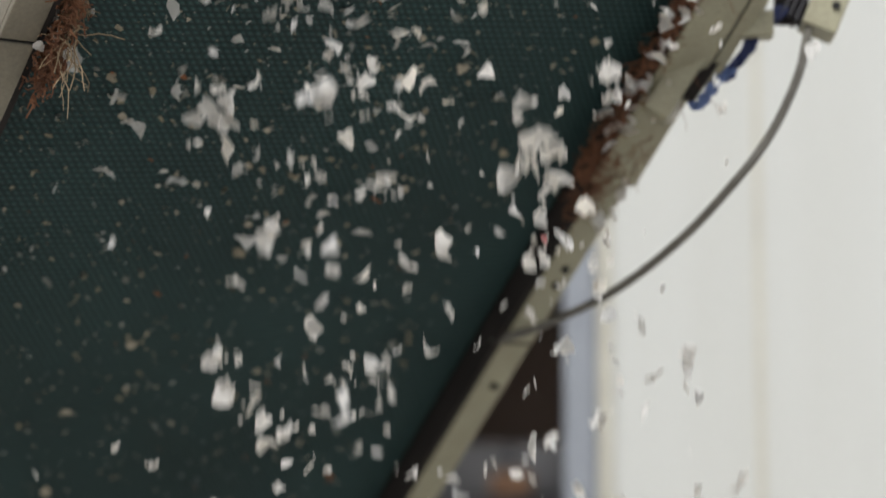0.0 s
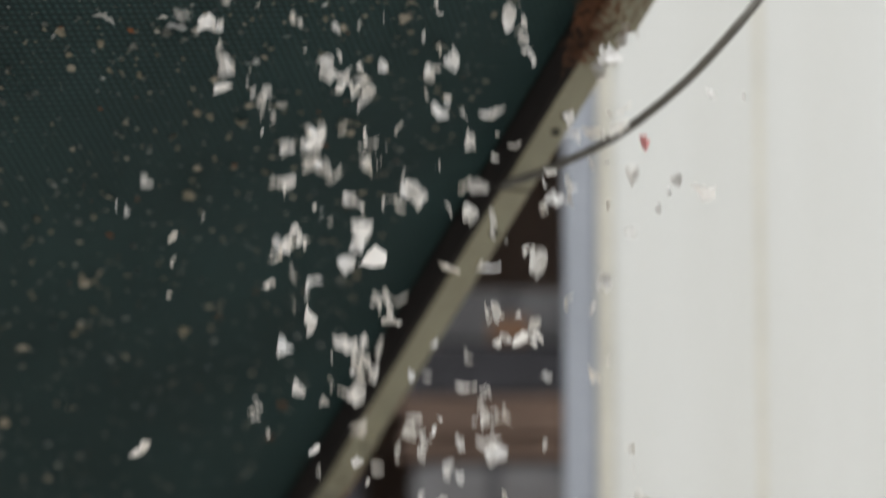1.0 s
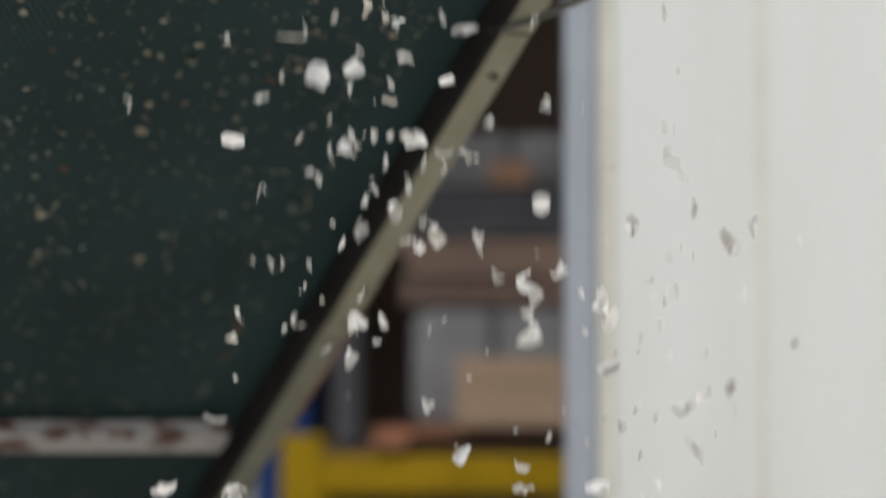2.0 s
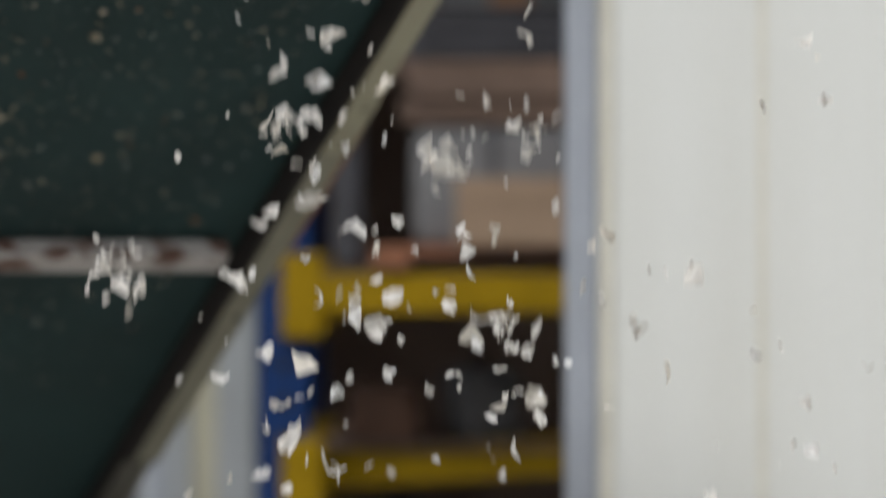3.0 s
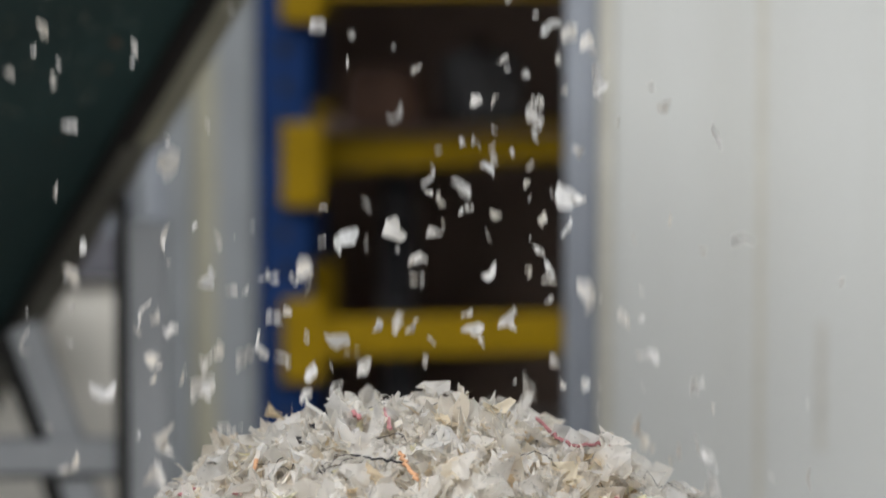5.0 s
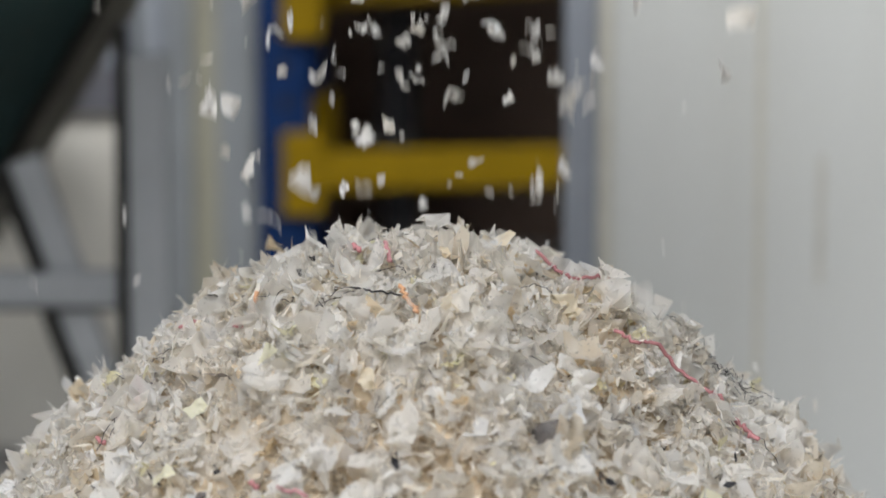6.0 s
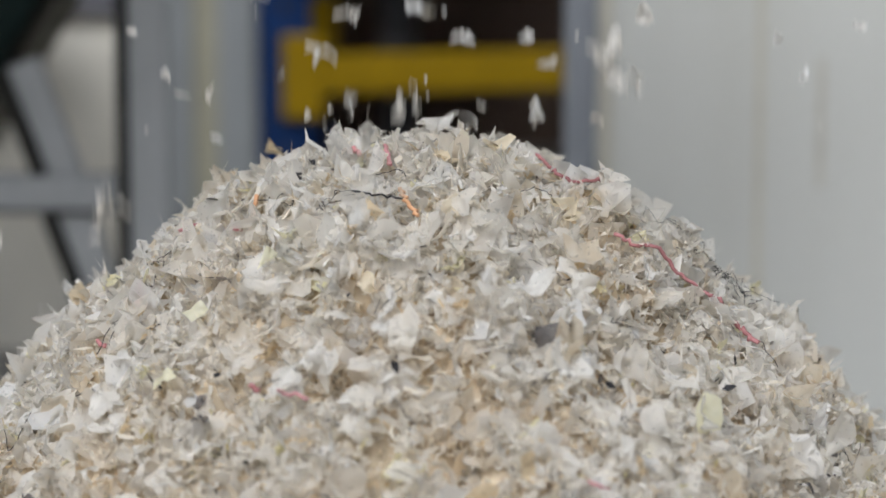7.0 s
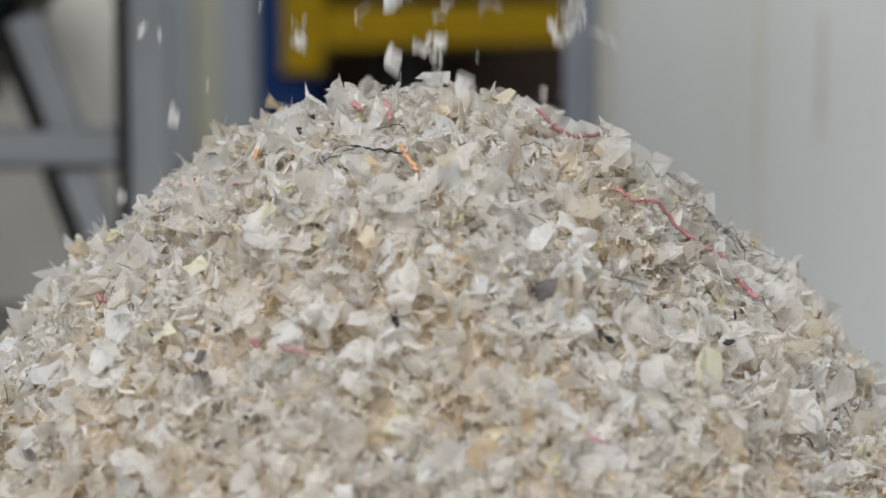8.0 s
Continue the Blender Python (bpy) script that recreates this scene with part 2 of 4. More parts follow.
def tube(points, radius, sides=8, taper=1.0):
    """A bent round bar through points."""
    bm = bmesh.new()
    pts = [Vector(p) for p in points]
    rings = []
    for i, p in enumerate(pts):
        t = (pts[min(i + 1, len(pts) - 1)] - pts[max(i - 1, 0)]).normalized()
        u = t.cross(Vector((0.31, 0.2, 0.93))).normalized()
        w = t.cross(u)
        r = radius * (1 + (taper - 1) * i / max(1, len(pts) - 1))
        rings.append([bm.verts.new(p + r * (math.cos(a) * u + math.sin(a) * w))
                      for a in (2 * math.pi * k / sides for k in range(sides))])
    for a, b in zip(rings, rings[1:]):
        for k in range(sides):
            bm.faces.new((a[k], a[(k + 1) % sides], b[(k + 1) % sides], b[k]))
    bm.faces.new(rings[0][::-1])
    bm.faces.new(rings[-1])
    return bm


def smooth_path(points, steps=8):
    """Catmull-Rom through points."""
    pts = [Vector(p) for p in points]
    pts = [2 * pts[0] - pts[1]] + pts + [2 * pts[-1] - pts[-2]]
    out = []
    for a, b, c, d in zip(pts, pts[1:], pts[2:], pts[3:]):
        for i in range(steps):
            t = i / steps
            out.append(0.5 * (2 * b + (c - a) * t + (2 * a - 5 * b + 4 * c - d) * t * t + (3 * b - a - 3 * c + d) * t ** 3))
    return out + [pts[-2]]


def thing(name, label, category, group="", at=(0, 0, 0)):
    ob = new(name)
    ob.empty_display_size = 0.05
    ob.location = at
    return tagged(ob, label, category, group)


rng = np.random.default_rng(7)


def flake_shape(r):
    """One torn piece of film, about 1 across: a few corners, nearly straight edges, here and there a tear, creased. Vertices and triangles."""
    k = int(r.integers(5, 8))
    ang = np.linspace(0, 2 * np.pi, k, endpoint=False) + r.uniform(-0.36, 0.36, k) * 2 * np.pi / k
    rad = 0.5 * r.uniform(0.55, 1.15, k)
    corner = np.stack([rad * np.cos(ang), rad * np.sin(ang) * r.uniform(0.3, 1.0)], 1)
    strip = r.random() < 0.14
    if strip:
        corner[:, 1] *= 0.4
    rim = []
    for i in range(k):
        a, b = corner[i], corner[(i + 1) % k]
        rim += [a + r.normal(0, 0.03, 2), a + (b - a) * r.uniform(0.35, 0.65) + (a + b) * r.uniform(-0.10, 0.16) + r.normal(0, 0.03, 2)]
    rim = np.array(rim)
    n = len(rim)
    if r.random() < 0.5:
        rim[2 * r.integers(0, k) + 1] *= r.uniform(0.3, 0.6)
    inner = rim * 0.5 + r.normal(0, 0.04, (n, 2))
    xy = np.concatenate([rim, inner, [[0, 0]]])
    z = r.normal(0, 0.06, len(xy))
    for th, amp in zip(r.uniform(0, np.pi, 3), (r.uniform(-0.9, 0.9), r.uniform(-0.8, 0.8), r.uniform(-0.6, 0.6))):
        z += amp * np.abs(xy[:, 0] * np.cos(th) + xy[:, 1] * np.sin(th) + r.uniform(-0.15, 0.15)) ** 1.3
    if strip:
        z += r.choice((-1, 1)) * r.uniform(0.5, 1.4) * xy[:, 0] ** 2 + r.uniform(-1.2, 1.2) * xy[:, 0] * xy[:, 1]
    v = np.concatenate([xy, z[:, None]], 1)
    f = []
    for i in range(n):
        j = (i + 1) % n
        f += [(i, j, n + j), (i, n + j, n + i), (n + i, n + j, 2 * n)]
    return v, np.array(f)


SHAPES = [flake_shape(rng) for _ in range(64)]


def turns(n, r, normal=None, loose=1.0):
    """n random turns as matrices; with a normal given for each, flakes lie roughly across it."""
    q = r.normal(size=(n, 4))
    if normal is not None:
        q = np.stack([np.ones(n), *(r.normal(0, loose, (3, n)))], 1)
    q /= np.linalg.norm(q, axis=1)[:, None]
    w, x, y, z = q.T
    m = np.stack([1 - 2 * (y * y + z * z), 2 * (x * y - z * w), 2 * (x * z + y * w),
                  2 * (x * y + z * w), 1 - 2 * (x * x + z * z), 2 * (y * z - x * w),
                  2 * (x * z - y * w), 2 * (y * z + x * w), 1 - 2 * (x * x + y * y)], 1).reshape(n, 3, 3)
    if normal is not None:
        up = normal / np.linalg.norm(normal, axis=1)[:, None]
        s = np.cross(up, r.normal(size=(n, 3)))
        s /= np.linalg.norm(s, axis=1)[:, None]
        base = np.stack([s, np.cross(up, s), up], 2)
        m = base @ m
    return m


def flakes_mesh(name, places, sizes, mats, r):
    """Many flakes in one mesh."""
    vs, fs, at = [], [], 0
    kind = r.integers(0, len(SHAPES), len(places))
    for k, (v, f) in enumerate(SHAPES):
        ids = np.nonzero(kind == k)[0]
        if not len(ids):
            continue
        w = np.einsum("nij,vj->nvi", mats[ids], v) * sizes[ids][:, None, None] + places[ids][:, None, :]
        vs.append(w.reshape(-1, 3))
        fs.append((f[None] + (at + np.arange(len(ids)) * len(v))[:, None, None]).reshape(-1, 3))
        at += len(ids) * len(v)
    vs, fs = np.concatenate(vs), np.concatenate(fs)
    me = bpy.data.meshes.new(name)
    me.vertices.add(len(vs))
    me.vertices.foreach_set("co", vs.ravel().astype(np.float32))
    me.loops.add(fs.size)
    me.loops.foreach_set("vertex_index", fs.ravel().astype(np.int32))
    me.polygons.add(len(fs))
    me.polygons.foreach_set("loop_start", np.arange(0, fs.size, 3, dtype=np.int32))
    me.polygons.foreach_set("use_smooth", np.ones(len(fs), dtype=bool))
    me.update(calc_edges=True)
    return me


# ---- the yard ----
bm = bmesh.new()
bmesh.ops.create_grid(bm, x_segments=8, y_segments=8, size=400)
ground = tagged(link("ground", bm, M_CONC), "worn grey concrete yard", kind="structure")

# white partition with its steel post
panel = tagged(link("wall_white", cube((0.372, 7.0, 0.0), (4.6, 7.09, 4.6), bevel=0.003), M_PANEL),
               "off-white flat panel partition", kind="structure")
for x0 in (0.70, 1.75, 2.8, 3.85):
    part("panel_joint", cube((x0, 6.996, 0.0), (x0 + 0.018, 7.002, 4.6), bevel=0.002), M_EDGE, panel)
part("panel_edge", cube((0.345, 6.985, 0.0), (0.378, 7.08, 4.6), bevel=0.004), M_EDGE, panel, "off-white edge strip")
part("dirt_streak", cube((0.838, 6.997, 0.55), (0.856, 7.001, 0.84), None, 0.001), M_DIRT, panel, "dried brown dirt streak")
post = tagged(link("post", cube((0.272, 6.98, 0.0), (0.344, 7.09, 4.6), bevel=0.012), M_STEEL),
              "blue-grey steel door post beside the partition", kind="structure")
part("post_lip", cube((0.318, 6.966, 0.0), (0.336, 6.981, 4.6), bevel=0.004), M_STEEL, post)

# house wall behind the conveyor, and the dark shed with the rack
wall = tagged(link("wall_beige", cube((-7.0, 7.8, 0.0), (-0.775, 8.0, 0.85)), M_BEIGE), "beige plastered low wall", kind="structure")
part("wall_band", cube((-7.0, 7.77, 0.852), (-0.775, 8.0, 0.965)), M_BAND, wall, "grey sheet-metal band")
part("upper_wall", cube((-7.0, 7.82, 0.967), (-0.775, 8.0, 1.25)), M_STEEL, wall, "pale grey cladding")
side = tagged(link("wall_grey", cube((-0.968, 8.95, 0.0), (-0.715, 9.3, 4.6), bevel=0.02), M_STEEL2),
              "grey steel door pillar", kind="structure")
part("pillar_rib", cube((-0.84, 8.93, 0.0), (-0.79, 8.949, 4.6), bevel=0.004), M_STEEL, side)
part("cream_strip", cube((-0.713, 8.97, 0.0), (-0.645, 9.3, 4.6), bevel=0.006), M_CREAM, side, "cream painted strip")
part("pillar", cube((-0.643, 8.93, 0.0), (-0.53, 9.3, 4.6), bevel=0.012), M_STEEL2, side)
shed = tagged(link("wall_back", cube((-0.6, 11.2, 0.0), (4.6, 11.4, 4.6)), M_SHED), "dark shed rear wall", kind="structure")
tagged(link("wall_left", cube((-0.7, 9.31, 0.0), (-0.5, 11.19, 4.6)), M_SHED), "dark shed side wall", kind="structure")
tagged(link("wall_right", cube((4.4, 7.1, 0.0), (4.6, 11.19, 4.6)), M_SHED), "dark shed side wall", kind="structure")
tagged(link("ceiling", cube((-0.97, 7.1, 4.61), (4.6, 11.4, 4.8)), M_SHED), "dark shed roof", kind="structure")


# ---- the pallet rack and what lies in it ----
def rack():
    r = thing("pallet_rack", "blue pallet rack with yellow beams, part loaded", "rack", at=(0, 8.5, 0))
    for x0 in (-0.497, 2.2):
        for y0 in (0.0, 1.0):
            up = part("upright", cube((x0, y0, 0.0), (x0 + 0.135, y0 + 0.08, 3.6), bevel=0.006), M_BLUE, r, "blue steel upright")
            if y0 == 0.0:
                for i in range(34):
                    part("slot", cube((x0 + 0.055, -0.003, 0.08 + i * 0.1), (x0 + 0.08, 0.003, 0.115 + i * 0.1), bevel=0.001), M_SLOT, up)
    for z, tip, back in ((1.588, 0.2, 0.0), (1.092, 3.2, 0.34), (0.612, 1.4, 0.0)):
        for y0 in (-0.02 + back, 0.98):
            m = Matrix.Translation((-0.35, 0, z)) @ pose(0, 0, 0, 0, -tip, 0)
            if y0 > 0.9:
                m = Matrix.Translation((0, 0, {1.588: -0.01, 1.092: -0.05, 0.612: -0.13}[z])) @ m
            part("beam", cube((-0.02, y0, -0.052), (2.56, y0 + 0.05, 0.052), m, 0.008), M_YELLOW, r, "yellow steel beam")
        for y0 in (-0.02, 0.98):
            part("connector", cube((-0.435, y0 - 0.012, z - 0.118), (-0.325, y0 + 0.03, z + 0.108), None, 0.008), M_YELLOW, r)
    for z, y0 in ((1.642, 0.0), (1.148, 0.26)):
        for k in range(5):
            part("deck_board", cube((-0.35, y0 + 0.04 + k * 0.132, z), (2.2, y0 + 0.15 + k * 0.132, z + 0.016), None, 0.002), M_BOARD, r)
    return r


rack()


def goods(name, lo, hi, material, label, category, bevel=0.02, turn=0.0, strap=None):
    mid = ((lo[0] + hi[0]) / 2, (lo[1] + hi[1]) / 2, lo[2])
    h = [(b - a) / 2 for a, b in zip(lo, hi)]
    ob = link(name, cube((-h[0], -h[1], 0), (h[0], h[1], 2 * h[2]), None, bevel), material)
    ob.matrix_world = pose(*mid, 0, 0, turn)
    if strap:
        for x in (-0.55, 0.0, 0.55):
            part("strap", cube((x * h[0] - 0.012, -h[1] - 0.004, 0.002), (x * h[0] + 0.012, h[1] + 0.004, 2 * h[2] + 0.004), None, 0.002), strap, ob)
    if name == "canister":
        part("cap", cube((-0.025, -0.025, 2 * h[2]), (0.025, 0.025, 2 * h[2] + 0.025), None, 0.008), M_RUSTY, ob, "brown screw cap")
        part("handle", tube(smooth_path([(-0.03, 0.03, 2 * h[2]), (-0.02, 0.03, 2 * h[2] + 0.03), (0.02, 0.03, 2 * h[2] + 0.03), (0.03, 0.03, 2 * h[2])]), 0.007),
             material, ob)
    return tagged(ob, label, category)


def pallet(z, x0, x1, y0):
    p = thing("pallet", "reddish wooden pallet on the rack beam", "pallet", at=((x0 + x1) / 2, y0, z))
    w = (x1 - x0) / 2
    for k in range(5):
        part("deck_board", cube((-w, 0.02 + k * 0.17, 0.035), (w, 0.14 + k * 0.17, 0.055), None, 0.003), M_WOOD, p)
    for x in (-w, -0.05, w - 0.1):
        part("runner", cube((x, 0.0, 0.0), (x + 0.1, 0.84, 0.034), None, 0.003), M_WOOD, p)


pallet(1.66, -0.19, 0.95, 8.46)
goods("bale", (-0.085, 8.55, 1.716), (0.9, 9.2, 2.05), M_SACK, "grey sackcloth bale on the pallet", "bale", 0.05, 0, M_DIM)
carton = goods("carton", (0.035, 8.44, 1.716), (0.62, 8.54, 1.90), M_CARD, "tan cardboard carton on the pallet before the bale", "carton", 0.008)
part("flap", cube((-0.29, -0.054, 0.12), (0.29, -0.0505, 0.184), None, 0.001), M_CARD, carton)
goods("canister", (-0.30, 8.52, 1.66), (-0.215, 8.66, 2.1), M_DIM, "dark grey plastic canister on the rack", "canister", 0.03)


def board_pile(x0, x1, y0, z, n, t):
    """Brown boards lying loose on one another; each is a thing."""
    r = np.random.default_rng(8)
    for k in range(n):
        ob = link("board", cube((x0, 0.0, 0.0), (x1, 0.66, t - 0.003), None, 0.004), M_BOARD)
        ob.matrix_world = pose(r.uniform(-0.02, 0.02), y0 + r.uniform(0, 0.04), z + k * t)
        tagged(ob, "brown board in a pile on the bale", "board", "piled boards")


board_pile(-0.105, 0.9, 8.5, 2.052, 5, 0.034)


def crate(x0, x1, y0, z, h):
    c = thing("crate", "dark slatted plastic crate on the boards", "crate", at=(x0, y0, z))
    w = x1 - x0
    part("body", cube((0.0, 0.012, 0.0), (w, 0.62, h - 0.01), None, 0.01), M_DIM, c)
    for k in range(3):
        part("slat", cube((0.0, 0.0, 0.006 + k * h / 3), (w, 0.011, (k + 0.72) * h / 3), None, 0.003), M_DIM, c)
    for x in (0.0, w / 2 - 0.03, w - 0.06):
        part("corner_post", cube((x, -0.012, 0.0), (x + 0.06, -0.001, h), None, 0.003), M_DIM, c)


crate(-0.1, 0.9, 8.55, 2.226, 0.145)
goods("bale", (-0.02, 8.70, 2.374), (0.9, 9.2, 2.53), M_SACK, "grey bale on the crate", "bale", 0.04, 0, M_DIM)
goods("small_box", (0.13, 8.565, 2.372), (0.24, 8.68, 2.44), M_TAN, "small orange-brown box on the crate before the bale", "box", 0.012)
goods("tin", (-0.27, 8.78, 1.166), (-0.06, 8.98, 1.33), M_RUSTY, "rusty brown tin on the rack shelf", "tin", 0.05)
goods("canister", (0.02, 8.9, 1.166), (0.2, 9.15, 1.38), M_SACK, "grey plastic canister on the rack shelf", "canister", 0.05, 20)
roll = goods("wrapped_roll", (-0.19, 9.6, 0.0), (-0.08, 9.75, 0.98), M_DIM, "dark wrapped roll standing on the ground", "roll", 0.03)
for z in (0.22, 0.55, 0.86):
    part("band", cube((-0.058, -0.078, z), (0.058, 0.078, z + 0.03), None, 0.012), M_SACK, roll, "grey binding band")
part("end_cap", cube((-0.045, -0.065, 0.98), (0.045, 0.065, 0.995), None, 0.006), M_BOARD, roll, "brown end cap")


# ---- the conveyor: its own space has x across, y up the slope, z out of the carrying side ----
HEAD = Vector((0.435, 5.0, 2.90))        # a point on the right-hand rail's lower inner edge
DOWN = Vector((-1.48, 2.5, -2.21)).normalized()
ACROSS = Vector((-DOWN.y, DOWN.x, 0)).normalized()
OUT = ACROSS.cross(-DOWN).normalized()
CONV = Matrix.Identity(4)
for i in range(3):
    CONV[i][0], CONV[i][1], CONV[i][2], CONV[i][3] = ACROSS[i], -DOWN[i], OUT[i], HEAD[i]
WIDE, UP, LOW = 1.092, 0.20, -3.9        # belt width, and how far the conveyor reaches up and down the slope


RUNNING = []
BELT_SPEED = 0.235                        # metres a second, down the slope on the returning side


def conveyor():
    c = thing("conveyor", "inclined conveyor with dark green belt and olive steel rails", "conveyor")
    c.matrix_world = CONV
    # carrying and returning run in one loop round the drums
    bm = bmesh.new()
    prof = []
    t, zb, zt = 0.006, 0.055, 0.255
    rad, mid = (zt - zb) / 2, (zt + zb) / 2
    for yc, a0 in ((UP - rad, -90), (LOW + rad, 90)):
        for k in range(13):
            a = radians(a0 + 15 * k)
            prof.append((yc + rad * math.cos(a), mid + rad * math.sin(a)))
    n = len(prof)
    loops = []
    for x in (0.02, WIDE - 0.02):
        for shrink in (0.0, t):
            ring = []
            for k, (y, z) in enumerate(prof):
                yc = UP - rad if k < n // 2 else LOW + rad
                f = 1 - shrink / rad
                ring.append(bm.verts.new((x, yc + (y - yc) * f, mid + (z - mid) * f)))
            loops.append(ring)
    for a, c2 in ((0, 2), (3, 1), (1, 0), (2, 3)):
        for k in range(n):
            bm.faces.new((loops[a][k], loops[a][(k + 1) % n], loops[c2][(k + 1) % n], loops[c2][k]))
    bmesh.ops.recalc_face_normals(bm, faces=bm.faces[:])
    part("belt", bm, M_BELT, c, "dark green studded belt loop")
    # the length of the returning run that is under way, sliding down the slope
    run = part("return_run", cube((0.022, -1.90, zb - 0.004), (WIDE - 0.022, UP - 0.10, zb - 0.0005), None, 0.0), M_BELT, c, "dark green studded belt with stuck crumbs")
    RUNNING.append(run)
    # crumbs that cling to it
    n = 2800
    r = np.random.default_rng(3)
    y = UP - 0.12 - (r.random(n) ** 1.1) * 1.93
    pl = np.stack([0.12 + r.random(n) * (WIDE - 0.16), y, np.full(n, zb - 0.010)], 1)
    keep = r.random(n) < np.clip(1.1 + y * 0.34, 0.3, 1)
    pl = pl[keep]
    n = len(pl)
    me = flakes_mesh("grit", pl, r.gamma(1.4, 0.0038, n) + 0.0025, turns(n, r, np.tile([0.0, 0, -1], (n, 1)), 0.25), r)
    me.materials.append(M_CRUMB)
    cr = new("grit", me)
    cr.parent = run
    tagged(cr, "beige and rusty crumbs stuck to the belt", kind="stuff")
    # rails: flange below, web, flange above; right-hand and left-hand
    for x0, s in ((0.0, -1), (WIDE, 1)):
        cuts = (-0.81, -1.575) if s < 0 else (-0.26, -1.6)
        lengths = ((UP - 0.05, cuts[0]), (cuts[0] - 0.005, cuts[1]), (cuts[1] - 0.005, -2.74), (-2.745, LOW))
        for a, b in lengths:
            # lower lengths take darker olives: shade under the conveyor, put into colour
            beneath = b < -2.8
            inset = 0.018 if beneath else 0.0
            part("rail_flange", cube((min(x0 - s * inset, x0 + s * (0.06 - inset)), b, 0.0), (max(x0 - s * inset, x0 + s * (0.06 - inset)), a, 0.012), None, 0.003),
                 M_RAIL_SHADE if beneath else M_PLATE if s > 0 else M_RAIL_HALF_SHADE if b < -2.0 else M_RAIL, c, "olive lower length, coloured darker for shade" if beneath else "")
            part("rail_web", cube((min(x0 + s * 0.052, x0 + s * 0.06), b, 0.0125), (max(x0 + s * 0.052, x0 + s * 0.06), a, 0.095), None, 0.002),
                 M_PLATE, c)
            part("side_cover", cube((min(x0 + s * 0.046, x0 + s * 0.054), b, 0.097), (max(x0 + s * 0.046, x0 + s * 0.054), a, 0.33), None, 0.002),
                 M_STEEL, c, "pale grey side cover")
            part("seam", cube((min(x0 + s * 0.001, x0 + s * 0.061), b - 0.003, -0.0008), (max(x0 + s * 0.001, x0 + s * 0.061), b - 0.001, 0.09), None, 0.0005),
                 M_SLOT, c, "dark joint")
        part("rail_splice", cube((min(x0 + s * 0.002, x0 + s * 0.058), -1.66, -0.006), (max(x0 + s * 0.002, x0 + s * 0.058), -1.50, -0.0005), None, 0.002), M_RAIL, c)
        # dark strip added for the shade on the rail's inner face
        part("inner_face_shade", cube((x0 - 0.012, LOW, 0.002), (x0 + 0.012, UP - 0.12, 0.085), None, 0.003), M_DARK, c, "shaded inner face of the rail, coloured black")
        for y in (0.05, -0.62, -0.66, -0.92, -1.52, -1.63, -2.2):
            bm = bmesh.new()
            bmesh.ops.create_cone(bm, cap_ends=True, segments=6, radius1=0.008, radius2=0.007, depth=0.006,
                                  matrix=Matrix.Translation((x0 + s * 0.034, y, -0.003)))
            part("bolt", bm, M_SLOT, c)
    # wide plate over the head end of the rail, a slot, and a second strip beyond it
    part("head_plate", cube((-0.066, -0.41, -0.008), (0.022, 0.15, -0.001), None, 0.002), M_RAIL, c, "speckled olive-grey cover plate")
    part("head_plate_slot", cube((-0.073, -0.19, -0.004), (-0.0665, 0.12, 0.004), None, 0.001), M_SLOT, c, "dark slot")
    part("head_strip", cube((-0.100, -0.175, -0.006), (-0.0735, 0.12, 0.002), None, 0.002), M_RAIL, c)
    # thin rusty bar hung beside the rail
    part("side_bar", cube((-0.071, -1.97, 0.004), (-0.063, -1.60, 0.016), None, 0.002), M_WOOD, c, "thin rusty side bar")
    # cross bars under the belt
    for y in (-2.02, -3.6):
        part("cross_bar", cube((0.062, y - 0.03, 0.0), (WIDE - 0.015, y + 0.03, 0.04), None, 0.006), M_RUSTBAR, c, "white bar flaking to rust")
    # drums
    for y in (UP - rad, LOW + rad):
        bm = bmesh.new()
        bmesh.ops.create_cone(bm, cap_ends=True, segments=24, radius1=rad - 0.008, radius2=rad - 0.008, depth=WIDE - 0.05,
                              matrix=Matrix.Translation((WIDE / 2, y, mid)) @ pose(0, 0, 0, 0, 90, 0))
        part("drum", bm, M_STEEL2, c)
    # carrying slab
    part("slide_bed", cube((0.025, LOW + 0.25, zt - 0.03), (WIDE - 0.025, UP - 0.15, zt - 0.012), None, 0.002), M_STEEL2, c)
    return c


belt_conveyor = conveyor()


def on(x, y, z):
    return CONV @ Vector((x, y, z))


